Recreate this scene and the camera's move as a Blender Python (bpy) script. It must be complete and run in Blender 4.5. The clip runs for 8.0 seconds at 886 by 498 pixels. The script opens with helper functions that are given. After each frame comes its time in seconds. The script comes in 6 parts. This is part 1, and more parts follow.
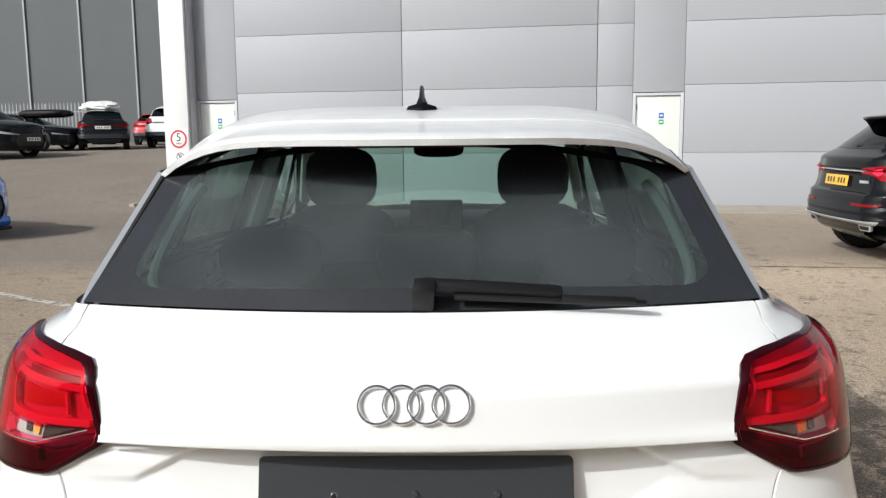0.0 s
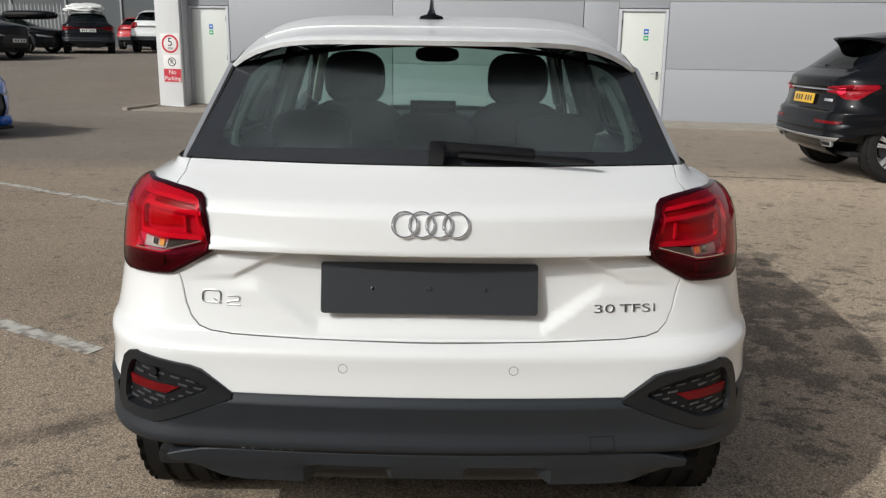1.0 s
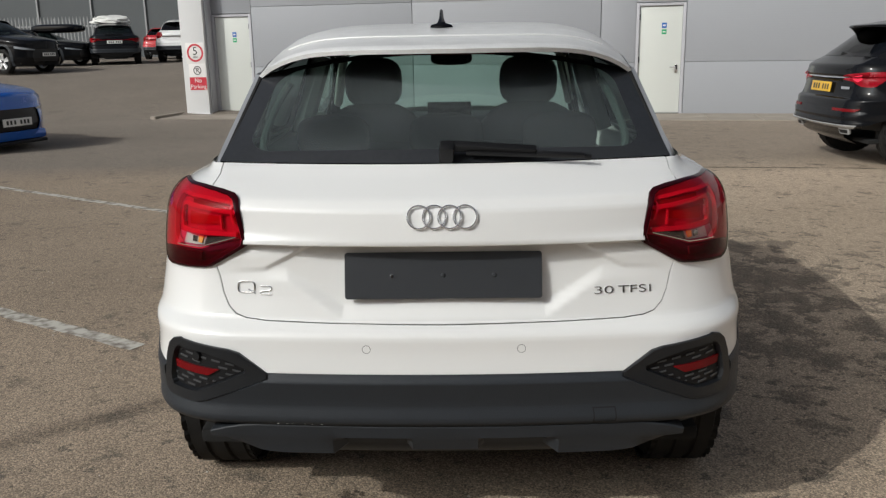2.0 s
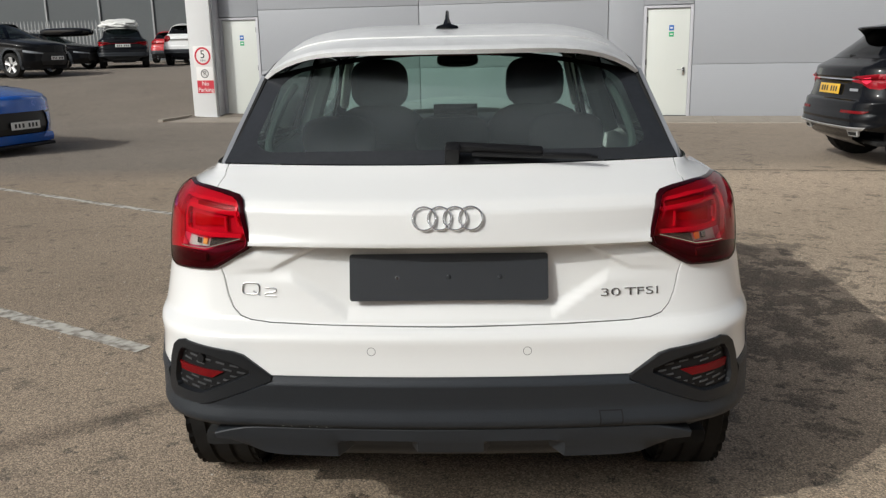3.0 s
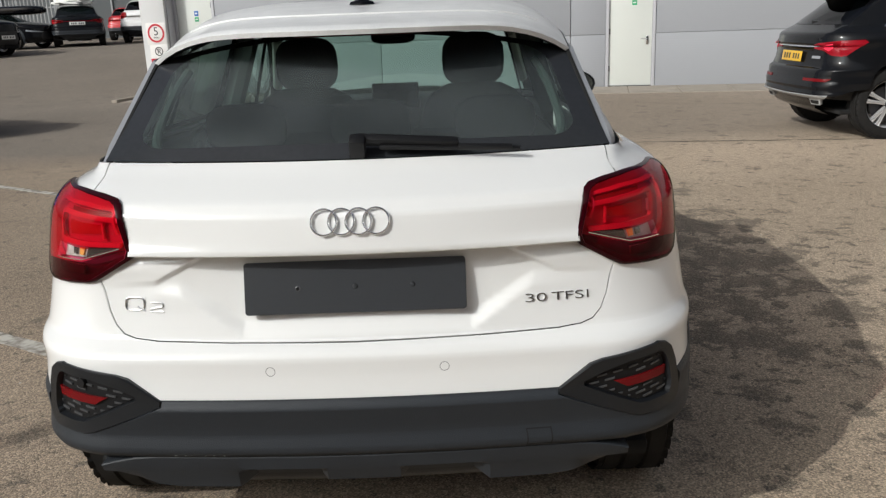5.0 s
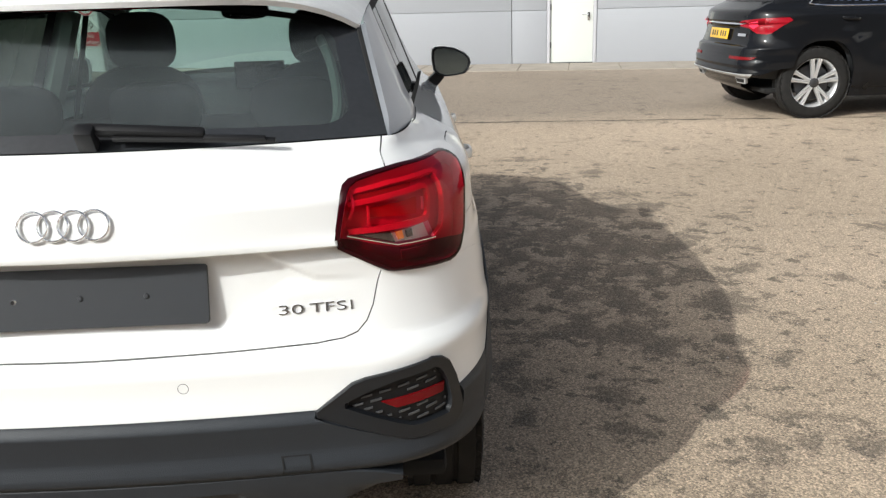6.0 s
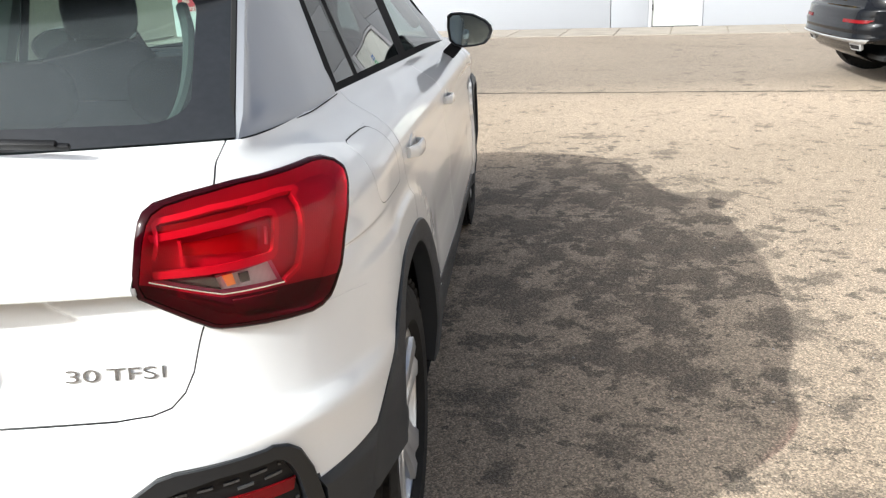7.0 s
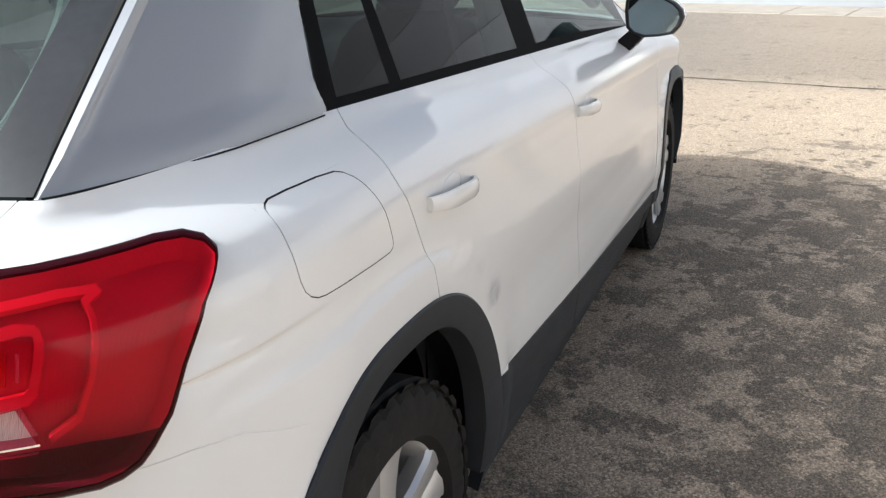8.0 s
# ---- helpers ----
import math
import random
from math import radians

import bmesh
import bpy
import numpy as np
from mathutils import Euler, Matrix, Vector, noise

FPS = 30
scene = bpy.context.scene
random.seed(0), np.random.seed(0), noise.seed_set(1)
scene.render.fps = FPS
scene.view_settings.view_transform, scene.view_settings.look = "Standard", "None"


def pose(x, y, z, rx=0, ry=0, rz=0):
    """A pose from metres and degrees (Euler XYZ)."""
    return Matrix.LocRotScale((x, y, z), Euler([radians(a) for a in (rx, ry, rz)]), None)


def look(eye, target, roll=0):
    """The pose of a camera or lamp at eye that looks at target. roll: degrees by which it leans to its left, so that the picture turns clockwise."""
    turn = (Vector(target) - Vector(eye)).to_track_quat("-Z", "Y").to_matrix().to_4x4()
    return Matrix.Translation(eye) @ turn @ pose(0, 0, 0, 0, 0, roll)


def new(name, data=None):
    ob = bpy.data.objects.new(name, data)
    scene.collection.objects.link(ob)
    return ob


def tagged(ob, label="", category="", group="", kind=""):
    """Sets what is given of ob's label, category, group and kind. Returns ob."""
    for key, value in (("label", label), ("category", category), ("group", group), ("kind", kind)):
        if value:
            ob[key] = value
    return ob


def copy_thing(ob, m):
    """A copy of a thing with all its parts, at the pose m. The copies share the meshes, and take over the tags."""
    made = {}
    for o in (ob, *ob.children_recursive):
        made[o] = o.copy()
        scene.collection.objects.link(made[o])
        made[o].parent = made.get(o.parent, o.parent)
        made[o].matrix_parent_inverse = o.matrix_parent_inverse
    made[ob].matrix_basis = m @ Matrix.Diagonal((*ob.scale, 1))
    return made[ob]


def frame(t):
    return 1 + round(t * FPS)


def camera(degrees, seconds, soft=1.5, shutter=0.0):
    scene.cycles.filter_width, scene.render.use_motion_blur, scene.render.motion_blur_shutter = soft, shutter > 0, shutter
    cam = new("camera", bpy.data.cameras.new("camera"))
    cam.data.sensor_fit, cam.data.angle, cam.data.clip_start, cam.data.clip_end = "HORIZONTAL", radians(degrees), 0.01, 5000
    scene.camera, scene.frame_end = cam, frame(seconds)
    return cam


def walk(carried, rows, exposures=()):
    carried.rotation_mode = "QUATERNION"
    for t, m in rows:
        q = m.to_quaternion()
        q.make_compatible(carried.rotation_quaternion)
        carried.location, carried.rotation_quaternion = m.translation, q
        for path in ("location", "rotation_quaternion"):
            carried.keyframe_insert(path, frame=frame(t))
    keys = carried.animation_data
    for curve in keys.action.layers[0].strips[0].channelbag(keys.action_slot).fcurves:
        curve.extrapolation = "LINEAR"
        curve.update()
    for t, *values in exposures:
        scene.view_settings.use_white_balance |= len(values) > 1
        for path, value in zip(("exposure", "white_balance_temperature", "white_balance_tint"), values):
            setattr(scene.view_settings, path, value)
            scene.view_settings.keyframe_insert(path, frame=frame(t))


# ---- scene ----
cam = camera(56.0, 8.0, soft=1.3)
PATH = [
    (0, (0.069, -1.236, 1.4), (0.038, 0.745, 1.124), -0.5),
    (0.5, (0.014, -1.549, 1.394), (0.003, 0.409, 0.99), 0.5),
    (1, (0.021, -1.854, 1.378), (0.031, 0.089, 0.903), 0.9),
    (1.5, (0.055, -2.055, 1.403), (0.02, -0.114, 0.924), -0.6),
    (3, (0.063, -2.039, 1.394), (-0.007, -0.096, 0.925), -1.1),
    (3.5, (0.068, -2.063, 1.405), (-0.006, -0.125, 0.917), -1.7),
    (4, (0.068, -2.065, 1.406), (-0.003, -0.133, 0.895), -2.0),
    (4.1, (0.073, -2.055, 1.403), (0.005, -0.124, 0.889), -1.9),
    (5.3, (0.32, -1.713, 1.408), (0.341, 0.213, 0.868), -2.2),
    (5.5, (0.409, -1.675, 1.394), (0.453, 0.248, 0.847), -2.1),
    (6, (0.686, -1.569, 1.391), (0.759, 0.34, 0.801), -1.7),
    (6.5, (0.904, -1.325, 1.378), (0.912, 0.575, 0.754), -2.0),
    (7, (1.116, -1.031, 1.357), (0.926, 0.847, 0.697), -2.6),
    (7.5, (1.306, -0.708, 1.348), (0.812, 1.097, 0.641), -2.0),
    (8, (1.393, -0.301, 1.343), (0.633, 1.406, 0.63), -1.8),
]


# ---- light ----
EXPO = [(0.0, -0.16, 6120, 6), (0.8, -0.52, 6150, 6), (1.5, -0.88, 6180, 6), (3.0, -0.66, 6230, 6), (4.1, -0.65, 6230, 6), (5.3, -0.60, 6180, 6),
        (6.0, -0.02, 6150, 5), (6.5, 0.36, 6120, 5), (7.3, 0.66, 5960, 5), (8.0, 0.76, 5900, 5)]
SUN_DIR = Vector((1.15, 0.92, -1.0)).normalized()
world = bpy.data.worlds.new("sky")
scene.world = world
world.use_nodes = True
wn = world.node_tree.nodes
sky = wn.new("ShaderNodeTexSky")
sky.sky_type = "NISHITA"
sky.sun_disc = False
sky.sun_elevation = math.asin(-SUN_DIR.z)
sky.sun_rotation = math.atan2(-SUN_DIR.x, -SUN_DIR.y)
sky.air_density, sky.dust_density, sky.ozone_density = 0.5, 5.5, 0.1
wn["Background"].inputs[1].default_value = 0.135
wl = world.node_tree.links
puff, cover, grey, lift, clouds = (wn.new("ShaderNode" + k) for k in ("TexNoise", "MapRange", "RGBToBW", "Math", "Mix"))
puff.inputs["Scale"].default_value, puff.inputs["Detail"].default_value, puff.inputs["Roughness"].default_value = 2.6, 8, 0.6
cover.inputs[1].default_value, cover.inputs[2].default_value = 0.44, 0.66
lift.operation = "MULTIPLY"
lift.inputs[1].default_value = 1.7
clouds.data_type = "RGBA"
wl.new(puff.outputs["Fac"], cover.inputs[0])
wl.new(sky.outputs[0], grey.inputs[0])
wl.new(grey.outputs[0], lift.inputs[0])
wl.new(cover.outputs[0], clouds.inputs[0])
wl.new(sky.outputs[0], clouds.inputs[6])
wl.new(lift.outputs[0], clouds.inputs[7])
wl.new(clouds.outputs[2], wn["Background"].inputs[0])
sun = new("sun", bpy.data.lights.new("sun", "SUN"))
sun.data.energy, sun.data.angle, sun.data.color = 3.3, radians(0.55), (1.0, 0.955, 0.895)
sun.matrix_world = Matrix.Translation((-20, -16, 20)) @ SUN_DIR.to_track_quat("-Z", "Y").to_matrix().to_4x4()
walk(cam, [(t, look(eye, target, roll)) for t, eye, target, roll in PATH], EXPO)


# ---- materials ----
def material(name, colour, rough=0.5, metal=0.0, coat=0.0, vary=0.0, scale=6.0, bump=0.0, bump_scale=200.0, colour2=None, spec=0.5):
    """Principled surface with colour variation at two scales and a fine relief."""
    m = bpy.data.materials.new(name)
    m.use_nodes = True
    n, l = m.node_tree.nodes, m.node_tree.links
    b = n["Principled BSDF"]
    b.inputs["Base Color"].default_value = (*colour, 1)
    b.inputs["Roughness"].default_value, b.inputs["Metallic"].default_value = rough, metal
    b.inputs["Coat Weight"].default_value, b.inputs["Coat Roughness"].default_value = coat, 0.09
    b.inputs["Specular IOR Level"].default_value = spec
    tc = n.new("ShaderNodeTexCoord")
    if vary:
        big, fine = n.new("ShaderNodeTexNoise"), n.new("ShaderNodeTexNoise")
        big.inputs["Scale"].default_value, fine.inputs["Scale"].default_value = scale, scale * 14
        big.inputs["Detail"].default_value = 5
        mix = n.new("ShaderNodeMix")
        mix.data_type, mix.blend_type = "FLOAT", "MIX"
        l.new(tc.outputs["Object"], big.inputs["Vector"])
        l.new(tc.outputs["Object"], fine.inputs["Vector"])
        mix.inputs[0].default_value = 0.35
        l.new(big.outputs["Fac"], mix.inputs[2])
        l.new(fine.outputs["Fac"], mix.inputs[3])
        ramp = n.new("ShaderNodeValToRGB")
        c2 = colour2 or tuple(c * 0.6 for c in colour)
        ramp.color_ramp.elements[0].position, ramp.color_ramp.elements[1].position = 0.5 - 0.22 / max(vary, .2) * .5, 0.5 + 0.22 / max(vary, .2) * .5
        k = min(vary, 1.0)
        ramp.color_ramp.elements[0].color = (*[a + (b2 - a) * k for a, b2 in zip(colour, c2)], 1)
        ramp.color_ramp.elements[1].color = (*colour, 1)
        l.new(mix.outputs[0], ramp.inputs[0])
        l.new(ramp.outputs[0], b.inputs["Base Color"])
        rr = n.new("ShaderNodeMapRange")
        rr.inputs[3].default_value, rr.inputs[4].default_value = min(rough + 0.08, 1), max(rough - 0.06, 0.02)
        l.new(mix.outputs[0], rr.inputs[0])
        l.new(rr.outputs[0], b.inputs["Roughness"])
    if bump:
        t = n.new("ShaderNodeTexNoise")
        t.inputs["Scale"].default_value, t.inputs["Detail"].default_value = bump_scale, 3
        l.new(tc.outputs["Object"], t.inputs["Vector"])
        bn = n.new("ShaderNodeBump")
        bn.inputs["Strength"].default_value, bn.inputs["Distance"].default_value = bump, 0.002
        l.new(t.outputs["Fac"], bn.inputs["Height"])
        l.new(bn.outputs["Normal"], b.inputs["Normal"])
    return m


def glass(name, tint, dust=0.0, base=0.045):
    """Thin tinted pane: straight-through colour, gloss that grows at grazing angles, a film of dust."""
    m = bpy.data.materials.new(name)
    m.use_nodes = True
    n, l = m.node_tree.nodes, m.node_tree.links
    n.remove(n["Principled BSDF"])
    tr, gl, lw, mx = n.new("ShaderNodeBsdfTransparent"), n.new("ShaderNodeBsdfGlossy"), n.new("ShaderNodeLayerWeight"), n.new("ShaderNodeMixShader")
    tr.inputs[0].default_value = (*tint, 1)
    gl.inputs["Roughness"].default_value = 0.0
    lw.inputs[0].default_value = 0.5
    pw, sc = n.new("ShaderNodeMath"), n.new("ShaderNodeMath")
    pw.operation, sc.operation = "POWER", "MULTIPLY_ADD"
    pw.inputs[1].default_value = 5.0
    sc.inputs[1].default_value, sc.inputs[2].default_value = 1 - base, base
    l.new(lw.outputs["Facing"], pw.inputs[0])
    l.new(pw.outputs[0], sc.inputs[0])
    l.new(sc.outputs[0], mx.inputs[0])
    l.new(tr.outputs[0], mx.inputs[1])
    l.new(gl.outputs[0], mx.inputs[2])
    last = mx
    if dust:
        df, m2, t, tc, mr = n.new("ShaderNodeBsdfDiffuse"), n.new("ShaderNodeMixShader"), n.new("ShaderNodeTexNoise"), n.new("ShaderNodeTexCoord"), n.new("ShaderNodeMapRange")
        df.inputs[0].default_value = (0.44, 0.5, 0.52, 1)
        t.inputs["Scale"].default_value, t.inputs["Detail"].default_value = 5.5, 7
        l.new(tc.outputs["Object"], t.inputs["Vector"])
        mr.inputs[1].default_value, mr.inputs[2].default_value = 0.36, 0.66
        mr.inputs[3].default_value, mr.inputs[4].default_value = dust * 0.75, dust * 1.3
        l.new(t.outputs["Fac"], mr.inputs[0])
        l.new(mr.outputs[0], m2.inputs[0])
        l.new(mx.outputs[0], m2.inputs[1])
        l.new(df.outputs[0], m2.inputs[2])
        last = m2
    l.new(last.outputs[0], n["Material Output"].inputs[0])
    return m


def lens(name, colour, rough=0.12, relief=0.0, ribs=160.0):
    """Coloured lamp plastic with moulded ribs under a glossy face."""
    m = material(name, colour, rough, 0, 1.0)
    n, l = m.node_tree.nodes, m.node_tree.links
    b = n["Principled BSDF"]
    b.inputs["Coat Roughness"].default_value = 0.02
    b.inputs["Specular IOR Level"].default_value, b.inputs["Coat Weight"].default_value = 0.08, 0.22
    if relief:
        tc, w, bn = n.new("ShaderNodeTexCoord"), n.new("ShaderNodeTexWave"), n.new("ShaderNodeBump")
        w.inputs["Scale"].default_value = ribs
        w.inputs["Distortion"].default_value = 0.6
        l.new(tc.outputs["Object"], w.inputs["Vector"])
        bn.inputs["Strength"].default_value, bn.inputs["Distance"].default_value = relief, 0.002
        l.new(w.outputs["Fac"], bn.inputs["Height"])
        l.new(bn.outputs["Normal"], b.inputs["Normal"])
    return m


def asphalt():
    """Old tan-grey tarmac: stone grain, pale dust, dark oily blotches, damp soil and painted shade beside the car."""
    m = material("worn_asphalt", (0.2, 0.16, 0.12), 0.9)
    n, l = m.node_tree.nodes, m.node_tree.links
    b = n["Principled BSDF"]
    tc = n.new("ShaderNodeTexCoord")

    def noise_at(scale, detail=4.0, rough=0.55, warp=0.0):
        t = n.new("ShaderNodeTexNoise")
        t.inputs["Scale"].default_value, t.inputs["Detail"].default_value = scale, detail
        t.inputs["Roughness"].default_value, t.inputs["Distortion"].default_value = rough, warp
        l.new(tc.outputs["Object"], t.inputs["Vector"])
        return t.outputs["Fac"]

    def ramp(src, a, ca, z, cz):
        r = n.new("ShaderNodeValToRGB")
        r.color_ramp.elements[0].position, r.color_ramp.elements[1].position = a, z
        r.color_ramp.elements[0].color, r.color_ramp.elements[1].color = (*ca, 1), (*cz, 1)
        l.new(src, r.inputs[0])
        return r.outputs[0]

    def mixed(fac, a, c, how="MIX"):
        x = n.new("ShaderNodeMix")
        x.data_type, x.blend_type = "RGBA", how
        if isinstance(fac, float):
            x.inputs[0].default_value = fac
        else:
            l.new(fac, x.inputs[0])
        l.new(a, x.inputs[6])
        if isinstance(c, tuple):
            x.inputs[7].default_value = (*c, 1)
        else:
            l.new(c, x.inputs[7])
        return x.outputs[2]

    base = ramp(noise_at(0.35, 6), 0.32, (0.36, 0.290, 0.217), 0.7, (0.475, 0.385, 0.295))
    sep = n.new("ShaderNodeSeparateXYZ")
    l.new(tc.outputs["Object"], sep.inputs[0])
    # the left of the yard is greyer, the right dusted with pale soil
    side = n.new("ShaderNodeMapRange")
    side.inputs[1].default_value, side.inputs[2].default_value = -0.8, 1.6
    l.new(sep.outputs[0], side.inputs[0])
    far = n.new("ShaderNodeMapRange")
    far.inputs[1].default_value, far.inputs[2].default_value = 7.0, 8.2
    l.new(sep.outputs[1], far.inputs[0])
    base = mixed(far.outputs[0], base, ramp(noise_at(0.25, 5), 0.3, (0.235, 0.193, 0.152), 0.7, (0.285, 0.236, 0.188)))
    left = ramp(noise_at(0.5, 6), 0.3, (0.235, 0.187, 0.139), 0.72, (0.32, 0.258, 0.196))
    left = mixed(far.outputs[0], left, ramp(noise_at(0.25, 5), 0.3, (0.165, 0.142, 0.118), 0.7, (0.215, 0.187, 0.158)))
    grey = mixed(side.outputs[0], left, base)
    # bare, damp aggregate in ragged patches, plus painted shade: thickest along the car's shadow
    wet_shade = n.new("ShaderNodeMapRange")
    wet_shade.inputs[1].default_value, wet_shade.inputs[2].default_value, wet_shade.inputs[3].default_value, wet_shade.inputs[4].default_value = 0.35, 1.3, 0.10, -0.03
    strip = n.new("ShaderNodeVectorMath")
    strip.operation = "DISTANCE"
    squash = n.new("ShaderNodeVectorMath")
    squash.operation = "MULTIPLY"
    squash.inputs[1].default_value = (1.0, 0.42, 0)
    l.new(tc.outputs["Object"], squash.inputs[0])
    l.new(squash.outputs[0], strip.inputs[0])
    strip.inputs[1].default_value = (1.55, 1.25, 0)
    l.new(strip.outputs["Value"], wet_shade.inputs[0])

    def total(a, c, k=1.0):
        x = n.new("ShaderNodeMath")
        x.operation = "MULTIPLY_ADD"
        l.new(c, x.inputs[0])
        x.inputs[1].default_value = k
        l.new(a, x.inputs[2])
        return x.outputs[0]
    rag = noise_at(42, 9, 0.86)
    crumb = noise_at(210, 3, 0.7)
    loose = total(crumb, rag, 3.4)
    broken = total(wet_shade.outputs[0], loose, 0.12)
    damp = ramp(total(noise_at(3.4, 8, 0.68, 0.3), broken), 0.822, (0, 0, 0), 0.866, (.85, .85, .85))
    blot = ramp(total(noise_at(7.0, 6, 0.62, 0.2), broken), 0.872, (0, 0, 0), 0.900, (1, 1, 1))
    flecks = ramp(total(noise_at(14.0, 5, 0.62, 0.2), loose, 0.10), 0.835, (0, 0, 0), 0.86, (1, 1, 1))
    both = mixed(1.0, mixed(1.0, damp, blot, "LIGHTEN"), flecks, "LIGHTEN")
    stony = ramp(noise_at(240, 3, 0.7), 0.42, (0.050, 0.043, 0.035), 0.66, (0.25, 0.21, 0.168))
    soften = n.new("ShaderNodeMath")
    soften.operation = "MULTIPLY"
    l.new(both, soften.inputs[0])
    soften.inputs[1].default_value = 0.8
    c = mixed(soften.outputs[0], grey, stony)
    fine = ramp(noise_at(130, 5, 0.8), 0.36, (0.40, 0.385, 0.37), 0.64, (1.46, 1.45, 1.42))
    c = mixed(0.72, c, fine, "MULTIPLY")
    v = n.new("ShaderNodeTexVoronoi")
    v.inputs["Scale"].default_value = 170
    l.new(tc.outputs["Object"], v.inputs["Vector"])
    chip = ramp(v.outputs["Color"], 0.3, (0.60, 0.60, 0.60), 1.0, (2.2, 2.14, 2.05))
    c = mixed(0.72, c, chip, "MULTIPLY")
    l.new(c, b.inputs["Base Color"])
    bn = n.new("ShaderNodeBump")
    bn.inputs["Strength"].default_value, bn.inputs["Distance"].default_value = 0.5, 0.004
    l.new(v.outputs["Distance"], bn.inputs["Height"])
    bn.invert = True
    l.new(bn.outputs["Normal"], b.inputs["Normal"])
    return m


PAINT = material("white_paint", (0.81, 0.81, 0.80), 0.45, 0, 1.0, 0.03, 1.1, 0, 200, None, 0.3)
PAINT.node_tree.nodes["Principled BSDF"].inputs["Coat Roughness"].default_value = 0.03
SILVER = material("grey_metallic_paint", (0.34, 0.352, 0.375), 0.4, 0.3, 0.5, 0.06, 2.0)
CLAD = material("dark_grey_plastic", (0.0275, 0.0315, 0.0375), 0.48, 0, 0.0, 0.4, 8.0, 0.35, 500, None, 0.3)
BLACK = material("black_plastic", (0.010, 0.010, 0.011), 0.45, 0, 0.0, 0.3, 20, 0.2, 400, None, 0.22)
GLOSS = material("gloss_black", (0.004, 0.004, 0.005), 0.08, 0, 0.0, 0, 6, 0, 200, None, 0.3)
FRIT = material("dusty_black_glass_border", (0.034, 0.0362, 0.040), 0.10, 0, 0.0, 0.6, 5.0, 0, 200, (0.020, 0.0215, 0.024), 0.4)
GAP = material("joint_shadow_gap", (0.01, 0.01, 0.01), 0.9)
PLATE = material("blank_plate_grey", (0.032, 0.035, 0.04), 0.45, 0, 0.3, 0.3, 14)
CHROME = material("chrome", (0.88, 0.89, 0.91), 0.05, 1.0)
RUBBER = material("tyre_rubber", (0.012, 0.012, 0.012), 0.78, 0, 0, 0.6, 18, 0.4, 260, (0.03, 0.028, 0.026), 0.2)
PILLAR = material("black_pillar_film", (0.006, 0.006, 0.007), 0.6, 0, 0.0, 0.2, 20, 0, 200, None, 0.03)
ROOF = material("dusty_white_roof_paint", (0.8, 0.805, 0.8), 0.4, 0, 0.5, 0.55, 16.0, 0.25, 330, (0.56, 0.565, 0.57))
ALLOY = material("silver_alloy", (0.66, 0.665, 0.67), 0.32, 0.6, 0.4, 0.15, 12)
DARKMETAL = material("brake_metal", (0.08, 0.08, 0.085), 0.5, 0.8, 0, 0.5, 20)
LINER = material("wheel_arch_liner", (0.008, 0.008, 0.008), 0.95)
CLOTH = material("dark_cabin_cloth", (0.009, 0.010, 0.012), 0.95, 0, 0, 0.3, 30, 0.05, 600, None, 0.2)
CABIN = material("dark_cabin_plastic", (0.02, 0.021, 0.023), 0.65, 0, 0, 0.3, 20)
LIGHTTRIM = material("pale_pillar_trim", (0.5, 0.5, 0.47), 0.8, 0, 0, 0.1, 20)
TRIMGREY = material("grey_tailgate_trim", (0.085, 0.092, 0.09), 0.8, 0, 0, 0.1, 20)
GLASS = glass("tinted_glass", (0.56, 0.70, 0.64), 0.095, 0.025)
SCREEN = glass("windscreen_glass", (0.70, 0.84, 0.79))
DARKGLASS = glass("privacy_glass", (0.06, 0.07, 0.075))
MIRROR = material("mirror_glass", (0.42, 0.52, 0.55), 0.02, 1.0)
RED = lens("red_lamp_lens", (0.225, 0.001, 0.004), 0.2, 0.06, 90)
REDBRIGHT = lens("bright_red_light_guide", (0.92, 0.17, 0.28), 0.25)
LITGUIDE = lens("bright_red_lamp_core", (0.9, 0.04, 0.09), 0.25)
REDDARK = lens("smoked_red_lens", (0.026, 0.001, 0.003), 0.1)
REDMID = lens("ribbed_red_reflector", (0.62, 0.03, 0.06), 0.25, 0.15, 200)
CLEAR = lens("clear_lamp_lens", (0.90, 0.88, 0.84), 0.15, 0.8, 200)
CLEAR.node_tree.nodes["Principled BSDF"].inputs["Metallic"].default_value = 0.1
AMBER = lens("amber_bulb", (0.85, 0.40, 0.10), 0.15)
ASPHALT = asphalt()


# ---- building blocks ----
def mesh_object(name, verts, faces, mat, parent=None, label="", angle=35, smooth=True):
    me = bpy.data.meshes.new(name)
    me.from_pydata([tuple(v) for v in verts], [], [tuple(f) for f in faces])
    me.materials.append(mat)
    me.update()
    if smooth:
        me.shade_smooth()
        me.set_sharp_from_angle(angle=radians(angle))
    ob = new(name, me)
    ob.parent = parent
    if label:
        tagged(ob, label)
    return ob


def part(name, bm, mat, parent=None, label="", angle=35):
    me = bpy.data.meshes.new(name)
    bmesh.ops.recalc_face_normals(bm, faces=bm.faces)
    bm.to_mesh(me)
    bm.free()
    me.materials.append(mat)
    me.shade_smooth()
    me.set_sharp_from_angle(angle=radians(angle))
    ob = new(name, me)
    ob.parent = parent
    if label:
        tagged(ob, label)
    return ob


def thing(name, m, label, category, group="", kind=""):
    e = new(name)
    e.matrix_world = m
    e.empty_display_size = 0.1
    return tagged(e, label, category, group, kind)


